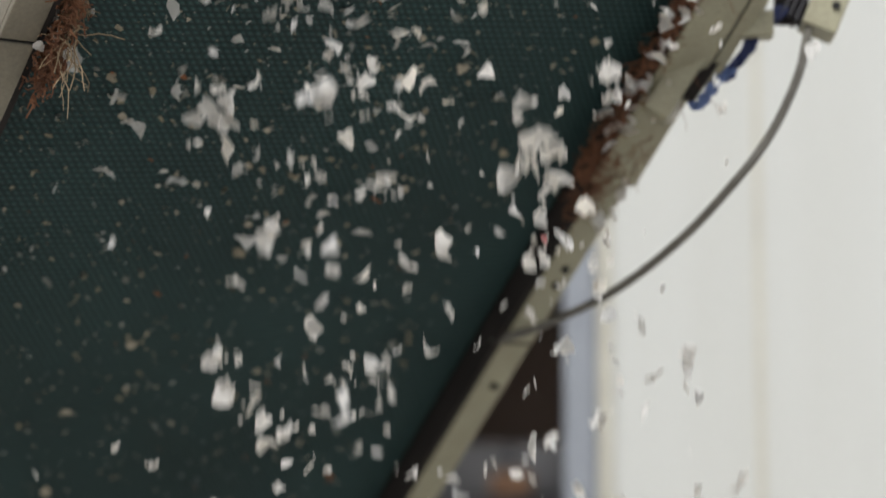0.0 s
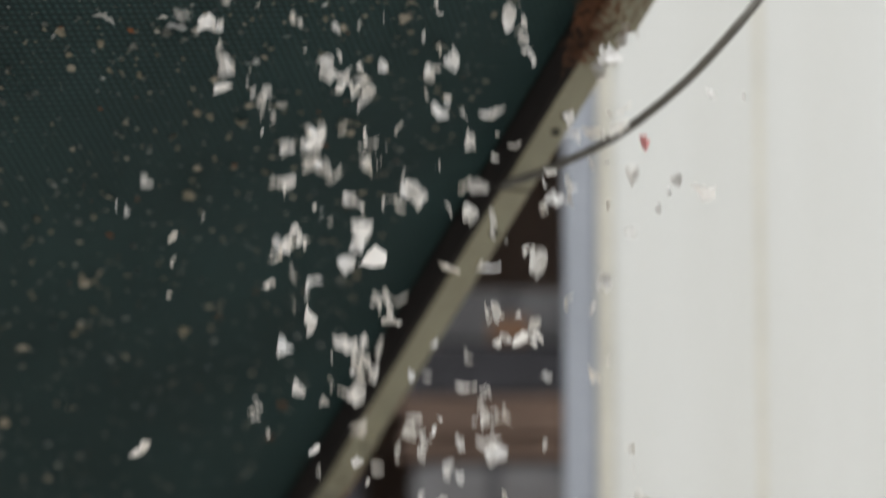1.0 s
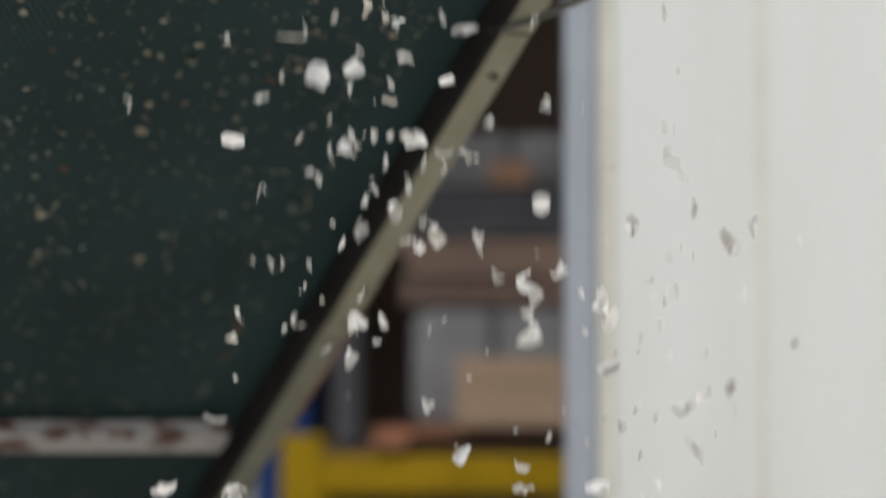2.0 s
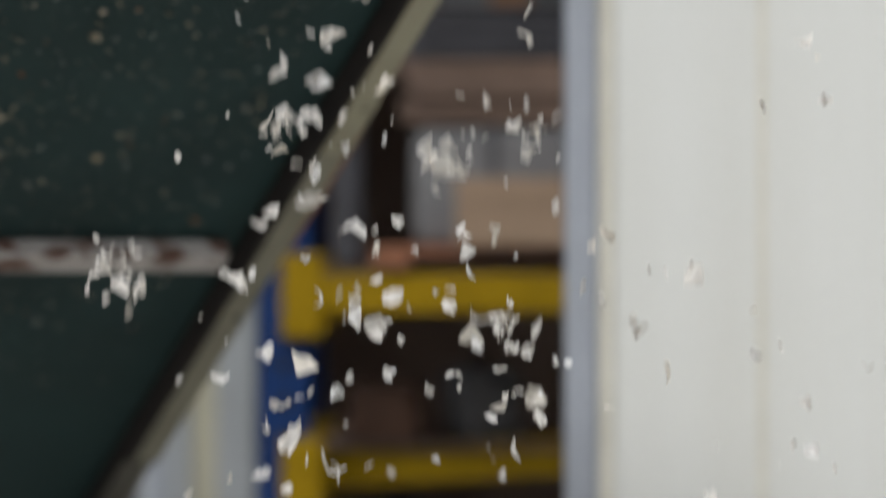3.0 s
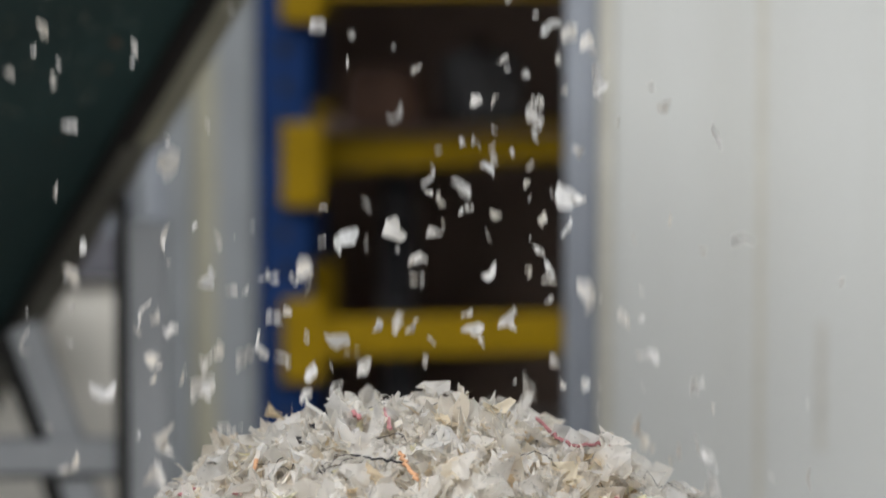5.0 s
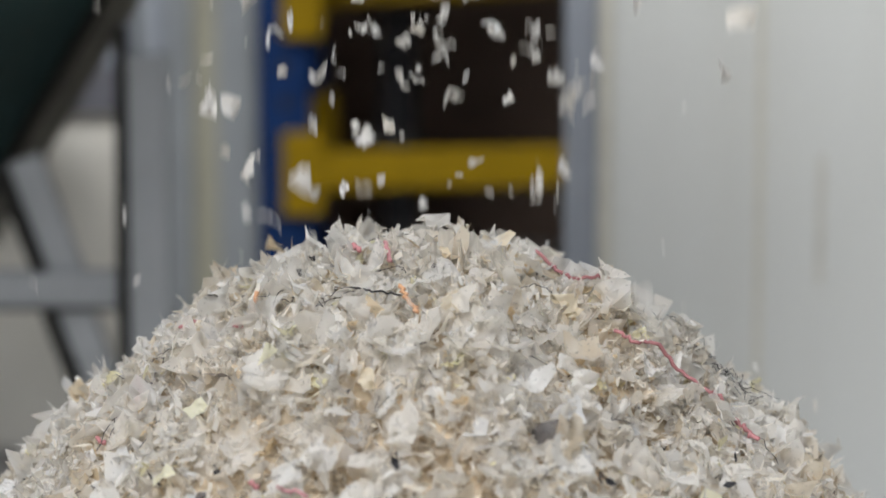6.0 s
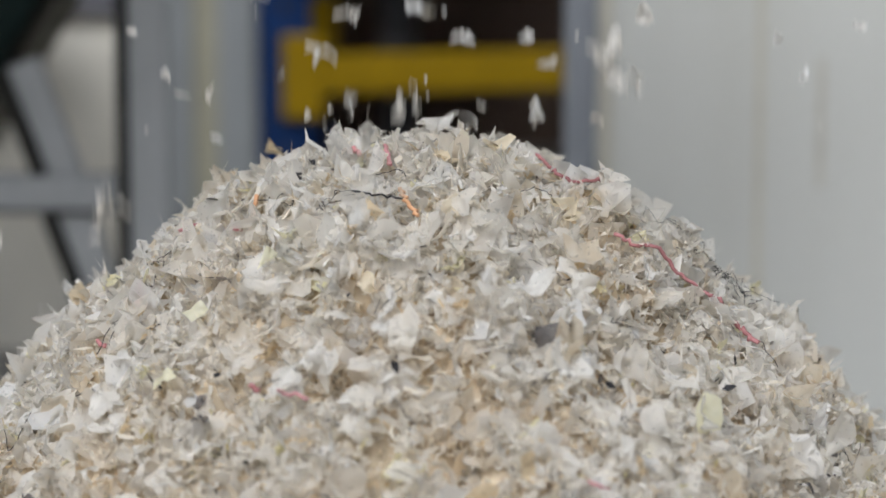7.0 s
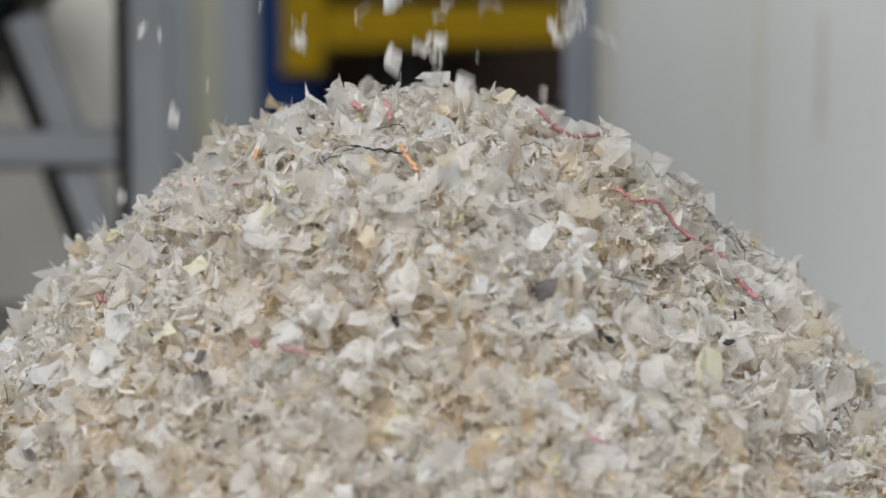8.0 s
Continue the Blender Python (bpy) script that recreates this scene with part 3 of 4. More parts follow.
# legs and braces under the conveyor's lower half
def support():
    s = thing("support_frame", "grey steel support frame carrying the conveyor", "support", at=(-0.70, 6.94, 0))
    part("leg", cube((0.0, 0.0, 0.012), (0.088, 0.07, 1.07), None, 0.005), M_FRAME, s)
    # the frame's black lips put the shade of its open channel sides into colour
    part("leg_shade_lip", cube((-0.026, -0.014, 0.012), (-0.001, 0.06, 1.13), None, 0.003), M_SLOT, s, "channel side with its shade coloured black")
    part("foot_plate", cube((-0.08, -0.06, 0.0), (0.16, 0.13, 0.012), None, 0.003), M_FRAME, s)
    part("leg", cube((-1.05, -0.60, 0.012), (-0.962, -0.53, 1.07), None, 0.005), M_FRAME, s)
    part("foot_plate", cube((-1.13, -0.66, 0.0), (-0.88, -0.47, 0.012), None, 0.003), M_FRAME, s)
    part("cross_member", cube((-0.75, 0.005, 0.505), (-0.024, 0.055, 0.585), None, 0.006), M_FRAME, s)
    part("cross_member_shade_lip", cube((-0.75, -0.004, 0.498), (-0.024, 0.05, 0.504), None, 0.001), M_SLOT, s)
    d = Vector((0.20, 0.0, -0.55))
    a = math.degrees(math.atan2(d.x, -d.z))
    for top, ln in (((-0.292, 0.02, 0.815), 0.30), ((-0.190, 0.02, 0.49), 0.52)):
        m = pose(*top, 0, -a, 0)
        part("brace", cube((0.024, 0.0, -ln), (0.10, 0.04, 0.0), m, 0.004), M_FRAME, s)
        # the brace's shaded side, coloured black
        part("brace_shade_lip", cube((-0.010, -0.014, -ln), (0.023, 0.04, 0.0), m, 0.003), M_SLOT, s, "brace side with its shade coloured black")
    return s


support()


def ribbon(points, width, seed):
    """A strip of film with thickness along a path, its edges uneven; its width lies across the path and a little away from the viewer."""
    r = np.random.default_rng(seed)
    path = smooth_path(points, 6)
    bm = bmesh.new()
    rows = []
    for i, p in enumerate(path):
        t = (path[min(i + 1, len(path) - 1)] - path[max(i - 1, 0)]).normalized()
        side = t.cross(Vector((0.1, -1.0, 0.25))).normalized()
        out = t.cross(side).normalized()
        row = []
        for layer in (0.0, 0.0016):
            for u in (-0.5, -0.2, 0.12, 0.5):
                w = width * u * (1 + 0.16 * math.sin(i * 1.3 + seed)) * (0.75 if i in (0, len(path) - 1) else 1)
                row.append(bm.verts.new(p + side * w + out * (0.006 * math.sin(i * 0.9 + u * 5) + layer) + Vector(r.normal(0, 0.0009, 3))))
        rows.append(row)
    ring = (0, 1, 2, 3, 7, 6, 5, 4)
    for a, b in zip(rows, rows[1:]):
        for k in range(8):
            m, n = ring[k], ring[(k + 1) % 8]
            bm.faces.new((a[m], a[n], b[n], b[m]))
    for row in (rows[0], rows[-1]):
        bm.faces.new([row[k] for k in ring])
    bmesh.ops.recalc_face_normals(bm, faces=bm.faces[:])
    return bm


# ---- at the head: take-up bracket, cable and what has got caught ----
def bracket():
    g = thing("take_up_bracket", "olive steel take-up bracket with dark screw and blue tape", "bracket", at=(0.50, 5.12, 2.88))
    part("side_rail", cube((-0.022, -0.02, -0.21), (0.022, 0.04, 0.16), pose(-0.035, 0.0, 0.03, 0, 33, 0), 0.004), M_RAIL, g)
    part("lug", cube((-0.035, -0.03, -0.018), (0.030, 0.05, 0.10), pose(-0.005, 0, 0.014, 0, 24, 0), 0.005), M_RAIL, g)
    part("lug", cube((0.070, -0.035, -0.03), (0.130, 0.05, 0.14), pose(0.040, 0, 0.058, 0, 22, 0), 0.005), M_RAIL, g)
    for k in range(4):
        part("fin", cube((0.035 + k * 0.012, -0.02, 0.04), (0.041 + k * 0.012, 0.05, 0.16), pose(0.012, 0, 0.0, 0, 24, 0), 0.001), M_DIM, g)
    for x, z in ((0.002, 0.018), (0.150, 0.03)):
        bm = bmesh.new()
        bmesh.ops.create_cone(bm, cap_ends=True, segments=12, radius1=0.007, radius2=0.007, depth=0.012,
                              matrix=Matrix.Translation((x, -0.034, z)) @ pose(0, 0, 0, 90, 0, 0))
        part("bolt", bm, M_SLOT, g)
    part("tape", ribbon([(0.070, -0.02, 0.032), (0.040, -0.022, 0.008), (0.022, -0.02, -0.008), (0.004, -0.02, -0.040), (-0.022, -0.018, -0.074), (-0.036, -0.015, -0.092)], 0.019, 5),
         M_BLUE_DEEP, g, "crumpled deep blue tape", True)
    part("film_end", ribbon([(-0.020, -0.022, -0.072), (-0.040, -0.028, -0.090), (-0.060, -0.030, -0.112), (-0.074, -0.028, -0.132), (-0.092, -0.022, -0.140)], 0.017, 6),
         M_BLUE_PALE, g, "pale blue film end curling away", True)
    part("lug", cube((-0.006, -0.040, -0.022), (0.046, 0.0, 0.022), None, 0.003), M_RAIL, g)
    part("fin_backing", cube((0.052, 0.0, 0.008), (0.108, 0.02, 0.12), None, 0.003), M_DARK, g, "dark brown fin plate")
    bm = bmesh.new()
    bmesh.ops.create_cone(bm, cap_ends=True, segments=12, radius1=0.006, radius2=0.006, depth=0.006, matrix=Matrix.Translation((0.002, -0.043, 0.006)) @ pose(0, 0, 0, 90, 0, 0))
    part("bolt", bm, M_SLOT, g)
    # added strip, coloured dark to stand for the open gap by the film
    part("gap_strip", cube((-0.016, 0.0, -0.10), (0.012, 0.03, 0.0), pose(-0.040, 0.0, -0.035, 0, 33, 0), 0.004), M_DARK, g, "added dark brown strip for the open gap")
    return g


bracket()
cable = tagged(link("cable", tube(smooth_path([
    (0.607, 5.1, 2.885), (0.603, 5.1, 2.861), (0.585, 5.1, 2.790), (0.539, 5.1, 2.695), (0.475, 5.1, 2.611), (0.391, 5.2, 2.531),
    (0.286, 5.35, 2.467), (0.164, 5.50, 2.428), (0.09, 5.57, 2.413)]), 0.0076, 10), M_CABLE, smooth=True),
    "grey sheathed cable sagging from bracket to rail", "cable")


def strands(name, centre, spread, n, length, radius, material, label, category, r, hang=0.4, along=None):
    """A tangle of bent fibres in one mesh."""
    bm = bmesh.new()
    for _ in range(n):
        p = Vector(centre) + Vector(r.normal(0, 1, 3) * np.array(spread))
        if along is not None:
            p += Vector(along) * r.uniform(-1, 1)
        d = Vector(r.normal(0, 1, 3)).normalized()
        d.z -= hang
        ln = length * r.uniform(0.4, 1.3)
        pts = [p]
        for _ in range(5):
            d = (d + Vector(r.normal(0, 0.38, 3)) - Vector((0, 0, hang * 0.25))).normalized()
            pts.append(pts[-1] + d * ln * 0.2)
        one = tube(pts, radius * r.uniform(0.6, 1.4), 4, 0.5)
        me = bpy.data.meshes.new("t")
        one.to_mesh(me)
        one.free()
        bm.from_mesh(me)
        bpy.data.meshes.remove(me)
    return tagged(link(name, bm, material), label, category, kind="stuff")


r5 = np.random.default_rng(5)
LEFT_EDGE = on(WIDE - 0.03, -0.25, 0.0)
strands("fibre_tangle", LEFT_EDGE + Vector((0.016, -0.01, 0.0)), (0.010, 0.012, 0.030), 26, 0.085, 0.0013, M_STRAW,
        "straw-coloured fibres caught on the rail", "fibres", r5, 0.9, tuple(DOWN * 0.03))
strands("fibre_tangle", LEFT_EDGE + Vector((0.022, -0.01, 0.05)), (0.010, 0.010, 0.018), 130, 0.030, 0.0015, M_STRAW,
        "pale straw tuft caught on the rail", "fibres", r5, 0.5, tuple(DOWN * 0.02))
strands("fibre_tangle", LEFT_EDGE + Vector((0.002, -0.008, 0.0)), (0.009, 0.008, 0.020), 420, 0.022, 0.0022, M_RUST,
        "rusty copper fibres matted on the rail", "fibres", r5, 0.5, tuple(DOWN * 0.10))
strands("fibre_tangle", on(0.040, -0.16, 0.004), (0.010, 0.010, 0.010), 620, 0.024, 0.0016, M_RUST,
        "rusty copper fibres tangled along the rail", "fibres", r5, 0.3, tuple(DOWN * 0.24))
strands("fibre_tangle", on(0.012, -0.42, -0.006), (0.014, 0.014, 0.010), 160, 0.026, 0.0014, M_RUST,
        "rusty fibres matted over the rail below the plate", "fibres", r5, 0.4, tuple(DOWN * 0.07))
strands("fibre_tangle", on(-0.03, -0.22, -0.012), (0.014, 0.010, 0.012), 14, 0.075, 0.0011, M_RUST,
        "loose copper strands hanging from the rail", "fibres", r5, 0.9, tuple(DOWN * 0.22))


def caught(name, places, size, label):
    r = np.random.default_rng(len(places) + 11)
    pl = np.array([list(p) for p in places])
    me = flakes_mesh(name, pl, r.uniform(0.6, 1.3, len(pl)) * size, turns(len(pl), r), r)
    me.materials.append(M_FALL)
    return tagged(new(name, me), label, "film scraps", kind="stuff")


r6 = np.random.default_rng(6)
caught("film_scraps", [on(0.045 + r6.normal(0, 0.014), 0.02 - 0.34 * r6.random(), -0.014 + r6.normal(0, 0.010)) for _ in range(26)], 0.040,
       "white film scraps caught in rusty fibres")
caught("film_scraps", [on(-0.035 + r6.normal(0, 0.010), -0.36 - 0.14 * r6.random(), -0.016 + r6.normal(0, 0.008)) for _ in range(6)], 0.045,
       "torn white film hanging from the plate's end")
caught("film_scraps", [on(-0.005 + r6.normal(0, 0.010), -0.15 - 0.12 * r6.random(), -0.016 + r6.normal(0, 0.006)) for _ in range(7)], 0.040,
       "white film scraps caught on the plate")
caught("film_scraps", [LEFT_EDGE + Vector((r6.normal(0, 0.015), -0.02, 0.02 + r6.normal(0, 0.02))) for _ in range(16)], 0.022,
       "pale film scraps caught in straw fibres")

# ---- the heap ----
MID = (-0.04, 4.8)
PROFILE = ((0.0, 1.0), (0.12, 0.976), (0.28, 0.915), (0.39, 0.83), (0.55, 0.70), (0.72, 0.52), (0.98, 0.26), (1.3, 0.0))


def heap_z(x, y):
    r = np.hypot(np.asarray(x) - MID[0], np.asarray(y) - MID[1])
    return np.interp(r, [p[0] for p in PROFILE], [p[1] for p in PROFILE])


LUMPS = [(*rng.normal(0, 1, 2) * k, rng.uniform(0, 6.28), a) for k, a in
         ((18, 0.005), (26, 0.006), (34, 0.006), (46, 0.006), (60, 0.005), (80, 0.005)) for _ in range(3)]


# hollows between the drifts of shreds: where, how wide and how deep
HOLLOWS = ((-0.147, 4.357, 0.037, 0.051), (-0.107, 4.358, 0.045, 0.068), (-0.241, 4.229, 0.053, 0.060), (-0.234, 4.342, 0.037, 0.051), (-0.311, 4.346, 0.045, 0.068), (-0.065, 4.200, 0.053, 0.060), (0.244, 4.335, 0.037, 0.051), (0.128, 4.503, 0.045, 0.068), (0.325, 4.476, 0.053, 0.060), (0.439, 4.446, 0.037, 0.051), (-0.421, 4.260, 0.045, 0.068), (0.036, 4.248, 0.053, 0.060))


def heap_lump(x, y):
    calm = np.clip(np.hypot(np.asarray(x) - MID[0], np.asarray(y) - MID[1]) * 3.2, 0.25, 1.0)
    rise = sum(a * np.sin(p * x + q * y + s) for p, q, s, a in LUMPS)
    sunk = sum(d * np.exp(-((np.asarray(x) - hx) ** 2 + (0.6 * (np.asarray(y) - hy)) ** 2) / (w * w)) for hx, hy, w, d in HOLLOWS)
    return heap_z(x, y) - 0.026 - sunk + calm * (rise - 2.0 * np.clip(-rise - 0.012, 0.0, 0.03))


def heap_normal(x, y):
    e = 0.02
    gx, gy = (heap_z(x + e, y) - heap_z(x - e, y)) / (2 * e), (heap_z(x, y + e) - heap_z(x, y - e)) / (2 * e)
    return np.stack([-gx, -gy, np.ones_like(gx)], -1)


def heap():
    h = thing("shred_heap", "heap of white and beige shredded plastic film", "heap", at=(MID[0], MID[1], 0))
    inv = Vector((-MID[0], -MID[1], 0))
    r = np.random.default_rng(21)
    # packed core
    bm = bmesh.new()
    rings, seg = 60, 150
    grid = []
    for i in range(rings + 1):
        rad = 1.29 * i / rings
        row = []
        for k in range(seg):
            a = 2 * math.pi * k / seg
            x, y = MID[0] + rad * math.cos(a), MID[1] + rad * math.sin(a)
            z = max(0.0, float(heap_lump(x, y)) - 0.032)
            row.append(bm.verts.new(Vector((x, y, z)) + inv) if i else None)
        grid.append(row)
    top = bm.verts.new((0, 0, float(heap_z(*MID)) - 0.06))
    for k in range(seg):
        bm.faces.new((top, grid[1][k], grid[1][(k + 1) % seg]))
        for i in range(1, rings):
            bm.faces.new((grid[i][k], grid[i + 1][k], grid[i + 1][(k + 1) % seg], grid[i][(k + 1) % seg]))
    part("packed_core", bm, M_CORE, h, "dense beige core of the heap", True)
    # loose shreds all over
    n = 54000
    rad = 1.30 * np.sqrt(r.random(n))
    ang = np.where(r.random(n) < 0.80, r.uniform(-1.06 * np.pi, 0.06 * np.pi, n), r.uniform(0.06 * np.pi, 0.94 * np.pi, n))
    x, y = MID[0] + rad * np.cos(ang), MID[1] + rad * np.sin(ang)
    nor = heap_normal(x, y)
    size = np.clip(r.gamma(2.1, 0.0155, n), 0.010, 0.078)
    z = heap_lump(x, y) + r.normal(0.0, 0.013, n)
    z = np.maximum(z, 0.012)
    pl = np.stack([x - MID[0], y - MID[1], z], 1)
    me = flakes_mesh("loose_fill", pl, size, turns(n, r, nor, 0.42), r)
    me.materials.append(M_HEAP)
    s = new("loose_fill", me)
    s.parent = h
    tagged(s, "loose white, cream and beige film shreds", kind="stuff")
    # thin slivers and torn fringe standing off the surface
    n = 14000
    rad = 0.95 * np.sqrt(r.random(n))
    ang = r.uniform(-1.1 * np.pi, 0.1 * np.pi, n)
    x, y = MID[0] + rad * np.cos(ang), MID[1] + rad * np.sin(ang)
    base = np.stack([x - MID[0], y - MID[1], heap_lump(x, y) + r.normal(0.006, 0.010, n)], 1)
    d = r.normal(0, 1, (n, 3))
    d /= np.linalg.norm(d, axis=1)[:, None]
    d = d + 0.15 * heap_normal(x, y)
    side = np.cross(d, r.normal(0, 1, (n, 3)))
    side /= np.linalg.norm(side, axis=1)[:, None]
    ln, wd = r.gamma(3, 0.0055, n)[:, None], r.gamma(2, 0.0007, n)[:, None] + 0.0002
    bend = r.normal(0, 0.004, (n, 3))
    quad = np.stack([base - side * wd, base + side * wd, base + d * ln * 0.5 + bend + side * wd, base + d * ln * 0.5 + bend - side * wd,
                     base + d * ln], 1)
    me = bpy.data.meshes.new("fringe")
    ix = (np.arange(n) * 5)[:, None]
    faces = np.concatenate([np.stack([ix + [0, 1, 2], ix + [0, 2, 3], ix + [3, 2, 4]], 1).reshape(-1, 3)])
    me.from_pydata(quad.reshape(-1, 3).tolist(), [], faces.tolist())
    me.materials.append(M_FRINGE)
    fr = new("fringe", me)
    fr.parent = h
    tagged(fr, "thin white slivers and torn film edges", kind="stuff")
    # larger pieces on the side towards the yard
    meshes = []
    for k in range(14):
        m2 = flakes_mesh("film_piece", np.zeros((1, 3)), np.ones(1) * 0.052, np.eye(3)[None], np.random.default_rng(k))
        m2.materials.append(M_PIECE)
        meshes.append(m2)
    for _ in range(300):
        a, rr = r.uniform(-math.pi * 0.98, -0.02 * math.pi), 0.72 * math.sqrt(r.random())
        x, y = MID[0] + rr * math.cos(a), MID[1] + rr * math.sin(a)
        nn = Vector(heap_normal(np.array(x), np.array(y)))
        q = nn.to_track_quat("Z", "Y").to_matrix().to_4x4()
        ob = new("film_piece", meshes[int(r.integers(0, 14))])
        ob.parent = h
        ob.matrix_basis = (Matrix.Translation((x - MID[0], y - MID[1], float(heap_lump(x, y)) + r.uniform(0.004, 0.022))) @ q
                           @ pose(0, 0, 0, r.normal(0, 24), r.normal(0, 24), r.uniform(0, 360)) @ Matrix.Scale(r.uniform(0.5, 1.15), 4))

    # coloured strands and scraps among them
    def lay(name, pts, radius, material, label, lift=0.0, wobble=0.0018):
        path = smooth_path([(px - MID[0], py - MID[1], max(float(heap_z(px, py)) - 0.004, float(heap_lump(px, py)) + 0.018) + lift) for px, py in pts], 6)
        path = [p + Vector(r.normal(0, wobble, 3)) for p in path]
        part(name, tube(path, radius, 6), material, h, label, True)
    lay("strand", ((0.145, 4.80), (0.162, 4.744), (0.18, 4.707), (0.209, 4.713), (0.239, 4.732), (0.259, 4.73)), 0.0030, M_RED, "faded red cord", 0.013)
    lay("strand", ((0.257, 4.61), (0.287, 4.608), (0.317, 4.613), (0.347, 4.626), (0.377, 4.621), (0.398, 4.616), (0.417, 4.604)), 0.0031, M_RED, "faded red cord", 0.016)
    lay("strand", ((0.435, 4.597), (0.452, 4.590), (0.468, 4.583)), 0.0040, M_RED, "frayed red end of the cord", 0.016)
    lay("strip", ((-0.278, 4.666), (-0.282, 4.611)), 0.0037, M_ORANGE, "orange foil strip", 0.006)
    lay("strip", ((-0.066, 4.586), (-0.053, 4.556), (-0.035, 4.514)), 0.0034, M_ORANGE, "orange foil strip", 0.006)
    lay("strand", ((-0.135, 4.598), (-0.103, 4.58), (-0.06, 4.562)), 0.0016, M_BLACK, "dark thread", 0.006)
    lay("strip", ((-0.135, 4.750), (-0.127, 4.722)), 0.0041, M_RED, "red film strip", 0.004)
    lay("strip", ((-0.087, 4.735), (-0.083, 4.70), (-0.079, 4.663)), 0.0034, M_PINK, "pink film strip", 0.004)
    lay("strip", ((-0.402, 4.74), (-0.372, 4.686)), 0.0029, M_RED, "red film strip", 0.004)
    lay("strip", ((-0.312, 4.598), (-0.301, 4.601)), 0.0037, M_PINK, "pink film strip", 0.004)
    lay("strip", ((-0.453, 4.63), (-0.449, 4.558)), 0.0033, M_PINK, "pink film strip", 0.004)
    lay("strip", ((-0.512, 4.566), (-0.497, 4.533)), 0.0031, M_RED, "red film strip", 0.004)
    lay("strip", ((-0.269, 4.309), (-0.260, 4.301)), 0.0041, M_RED, "red film strip", 0.006)
    lay("strip", ((-0.231, 4.291), (-0.208, 4.279), (-0.188, 4.268)), 0.0029, M_PINK, "pink film strip", 0.006)
    lay("strip", ((0.198, 4.186), (0.228, 4.185)), 0.0031, M_PINK, "pink film strip", 0.006)

    def scrap(px, py, size, material, label, seed, lift=0.010, tilt=22):
        """One larger piece of film lying on the heap."""
        q = np.random.default_rng(seed)
        me = flakes_mesh("film_scrap", np.zeros((1, 3)), np.array([size]), np.eye(3)[None], q)
        me.materials.append(material)
        ob = new("film_scrap", me)
        ob.parent = h
        ob["label"] = label
        nn = Vector(heap_normal(np.array(px), np.array(py))).to_track_quat("Z", "Y").to_matrix().to_4x4()
        z = max(float(heap_z(px, py)), float(heap_lump(px, py)) + 0.02) + lift
        ob.matrix_basis = Matrix.Translation((px - MID[0], py - MID[1], z)) @ nn @ pose(0, 0, 0, q.normal(0, tilt), q.normal(0, tilt), q.uniform(0, 360))
    for k, (px, py, size) in enumerate(((-0.244, 4.475, 0.070), (-0.225, 4.504, 0.085), (-0.359, 4.470, 0.060), (-0.402, 4.379, 0.065), (0.385, 4.342, 0.085))):
        scrap(px, py, size, M_LEMON, "pale lemon film scrap", 30 + k)
    for k, (px, py, size) in enumerate(((0.192, 4.572, 0.075), (-0.003, 4.666, 0.050), (-0.108, 4.412, 0.055), (0.085, 4.740, 0.080), (0.175, 4.60, 0.07))):
        scrap(px, py, size, M_AMBER, "amber-stained film scrap", 40 + k)
    for k, (px, py, size) in enumerate(((-0.068, 4.45, 0.070), (0.189, 4.478, 0.062), (0.126, 4.418, 0.060), (-0.481, 4.40, 0.065), (-0.255, 4.618, 0.060),
                                        (-0.332, 4.680, 0.070))):
        scrap(px, py, size, M_SNOW, "white film scrap", 50 + k)
    for k, (px, py, size) in enumerate(((-0.462, 4.775, 0.075), (-0.440, 4.755, 0.060), (-0.325, 4.76, 0.07), (-0.315, 4.80, 0.05), (-0.015, 4.80, 0.070), (0.01, 4.82, 0.06),
                                        (0.13, 4.82, 0.06), (0.07, 4.80, 0.07), (-0.10, 4.82, 0.05), (0.20, 4.80, 0.05), (0.30, 4.80, 0.05), (-0.24, 4.82, 0.05))):
        scrap(px, py, size * 0.8, M_GLASSY, "clear film scrap standing up from the heap", 70 + k, 0.006, 55)
    for k in range(150):
        a, rr = r.uniform(-math.pi * 0.98, -0.02 * math.pi), 0.72 * math.sqrt(r.random())
        scrap(MID[0] + rr * math.cos(a), MID[1] + rr * math.sin(a), r.uniform(0.045, 0.085), M_GLASSY if k % 3 else M_SNOW, "crumpled white film scrap", 200 + k, -0.004, 26)
    for k, (px, py) in enumerate(((0.236, 4.331), (0.427, 4.512), (-0.066, 4.30), (-0.053, 4.14), (-0.319, 4.35), (0.414, 4.447), (-0.2, 4.74), (-0.27, 4.22))):
        scrap(px, py, 0.020, M_BLACK, "black film scrap", 90 + k, 0.0)
    for k in range(6):
        a = r.normal(0, 0.028, (6, 2))
        lay("thread", tuple((px + da, py + db) for (px, py), (da, db) in
                            zip(((0.362, 4.80), (0.385, 4.79), (0.41, 4.795), (0.44, 4.78), (0.465, 4.77), (0.48, 4.75)), a)), 0.0005, M_BLACK,
            "thin black thread", 0.016, 0.006)
    for k in range(34):
        a, rr = r.uniform(-math.pi * 0.95, -0.05 * math.pi), 0.7 * math.sqrt(r.random())
        x, y = MID[0] + rr * math.cos(a), MID[1] + rr * math.sin(a)
        d = r.normal(0, 0.012, (3, 2))
        lay("thread", tuple((x + (i - 1) * 0.02 + d[i][0], y + d[i][1]) for i in range(3)), 0.0006, M_BLACK, "thin black thread", 0.004)
    return h


heap()

# ---- what falls ----
G = 9.81
TOP = 3.06
FALLERS = []


def drop(tau, limit):
    """How far a flake has fallen after tau seconds, held back by the air."""
    return limit * (tau - limit / G * (1 - math.exp(-G * tau / limit)))


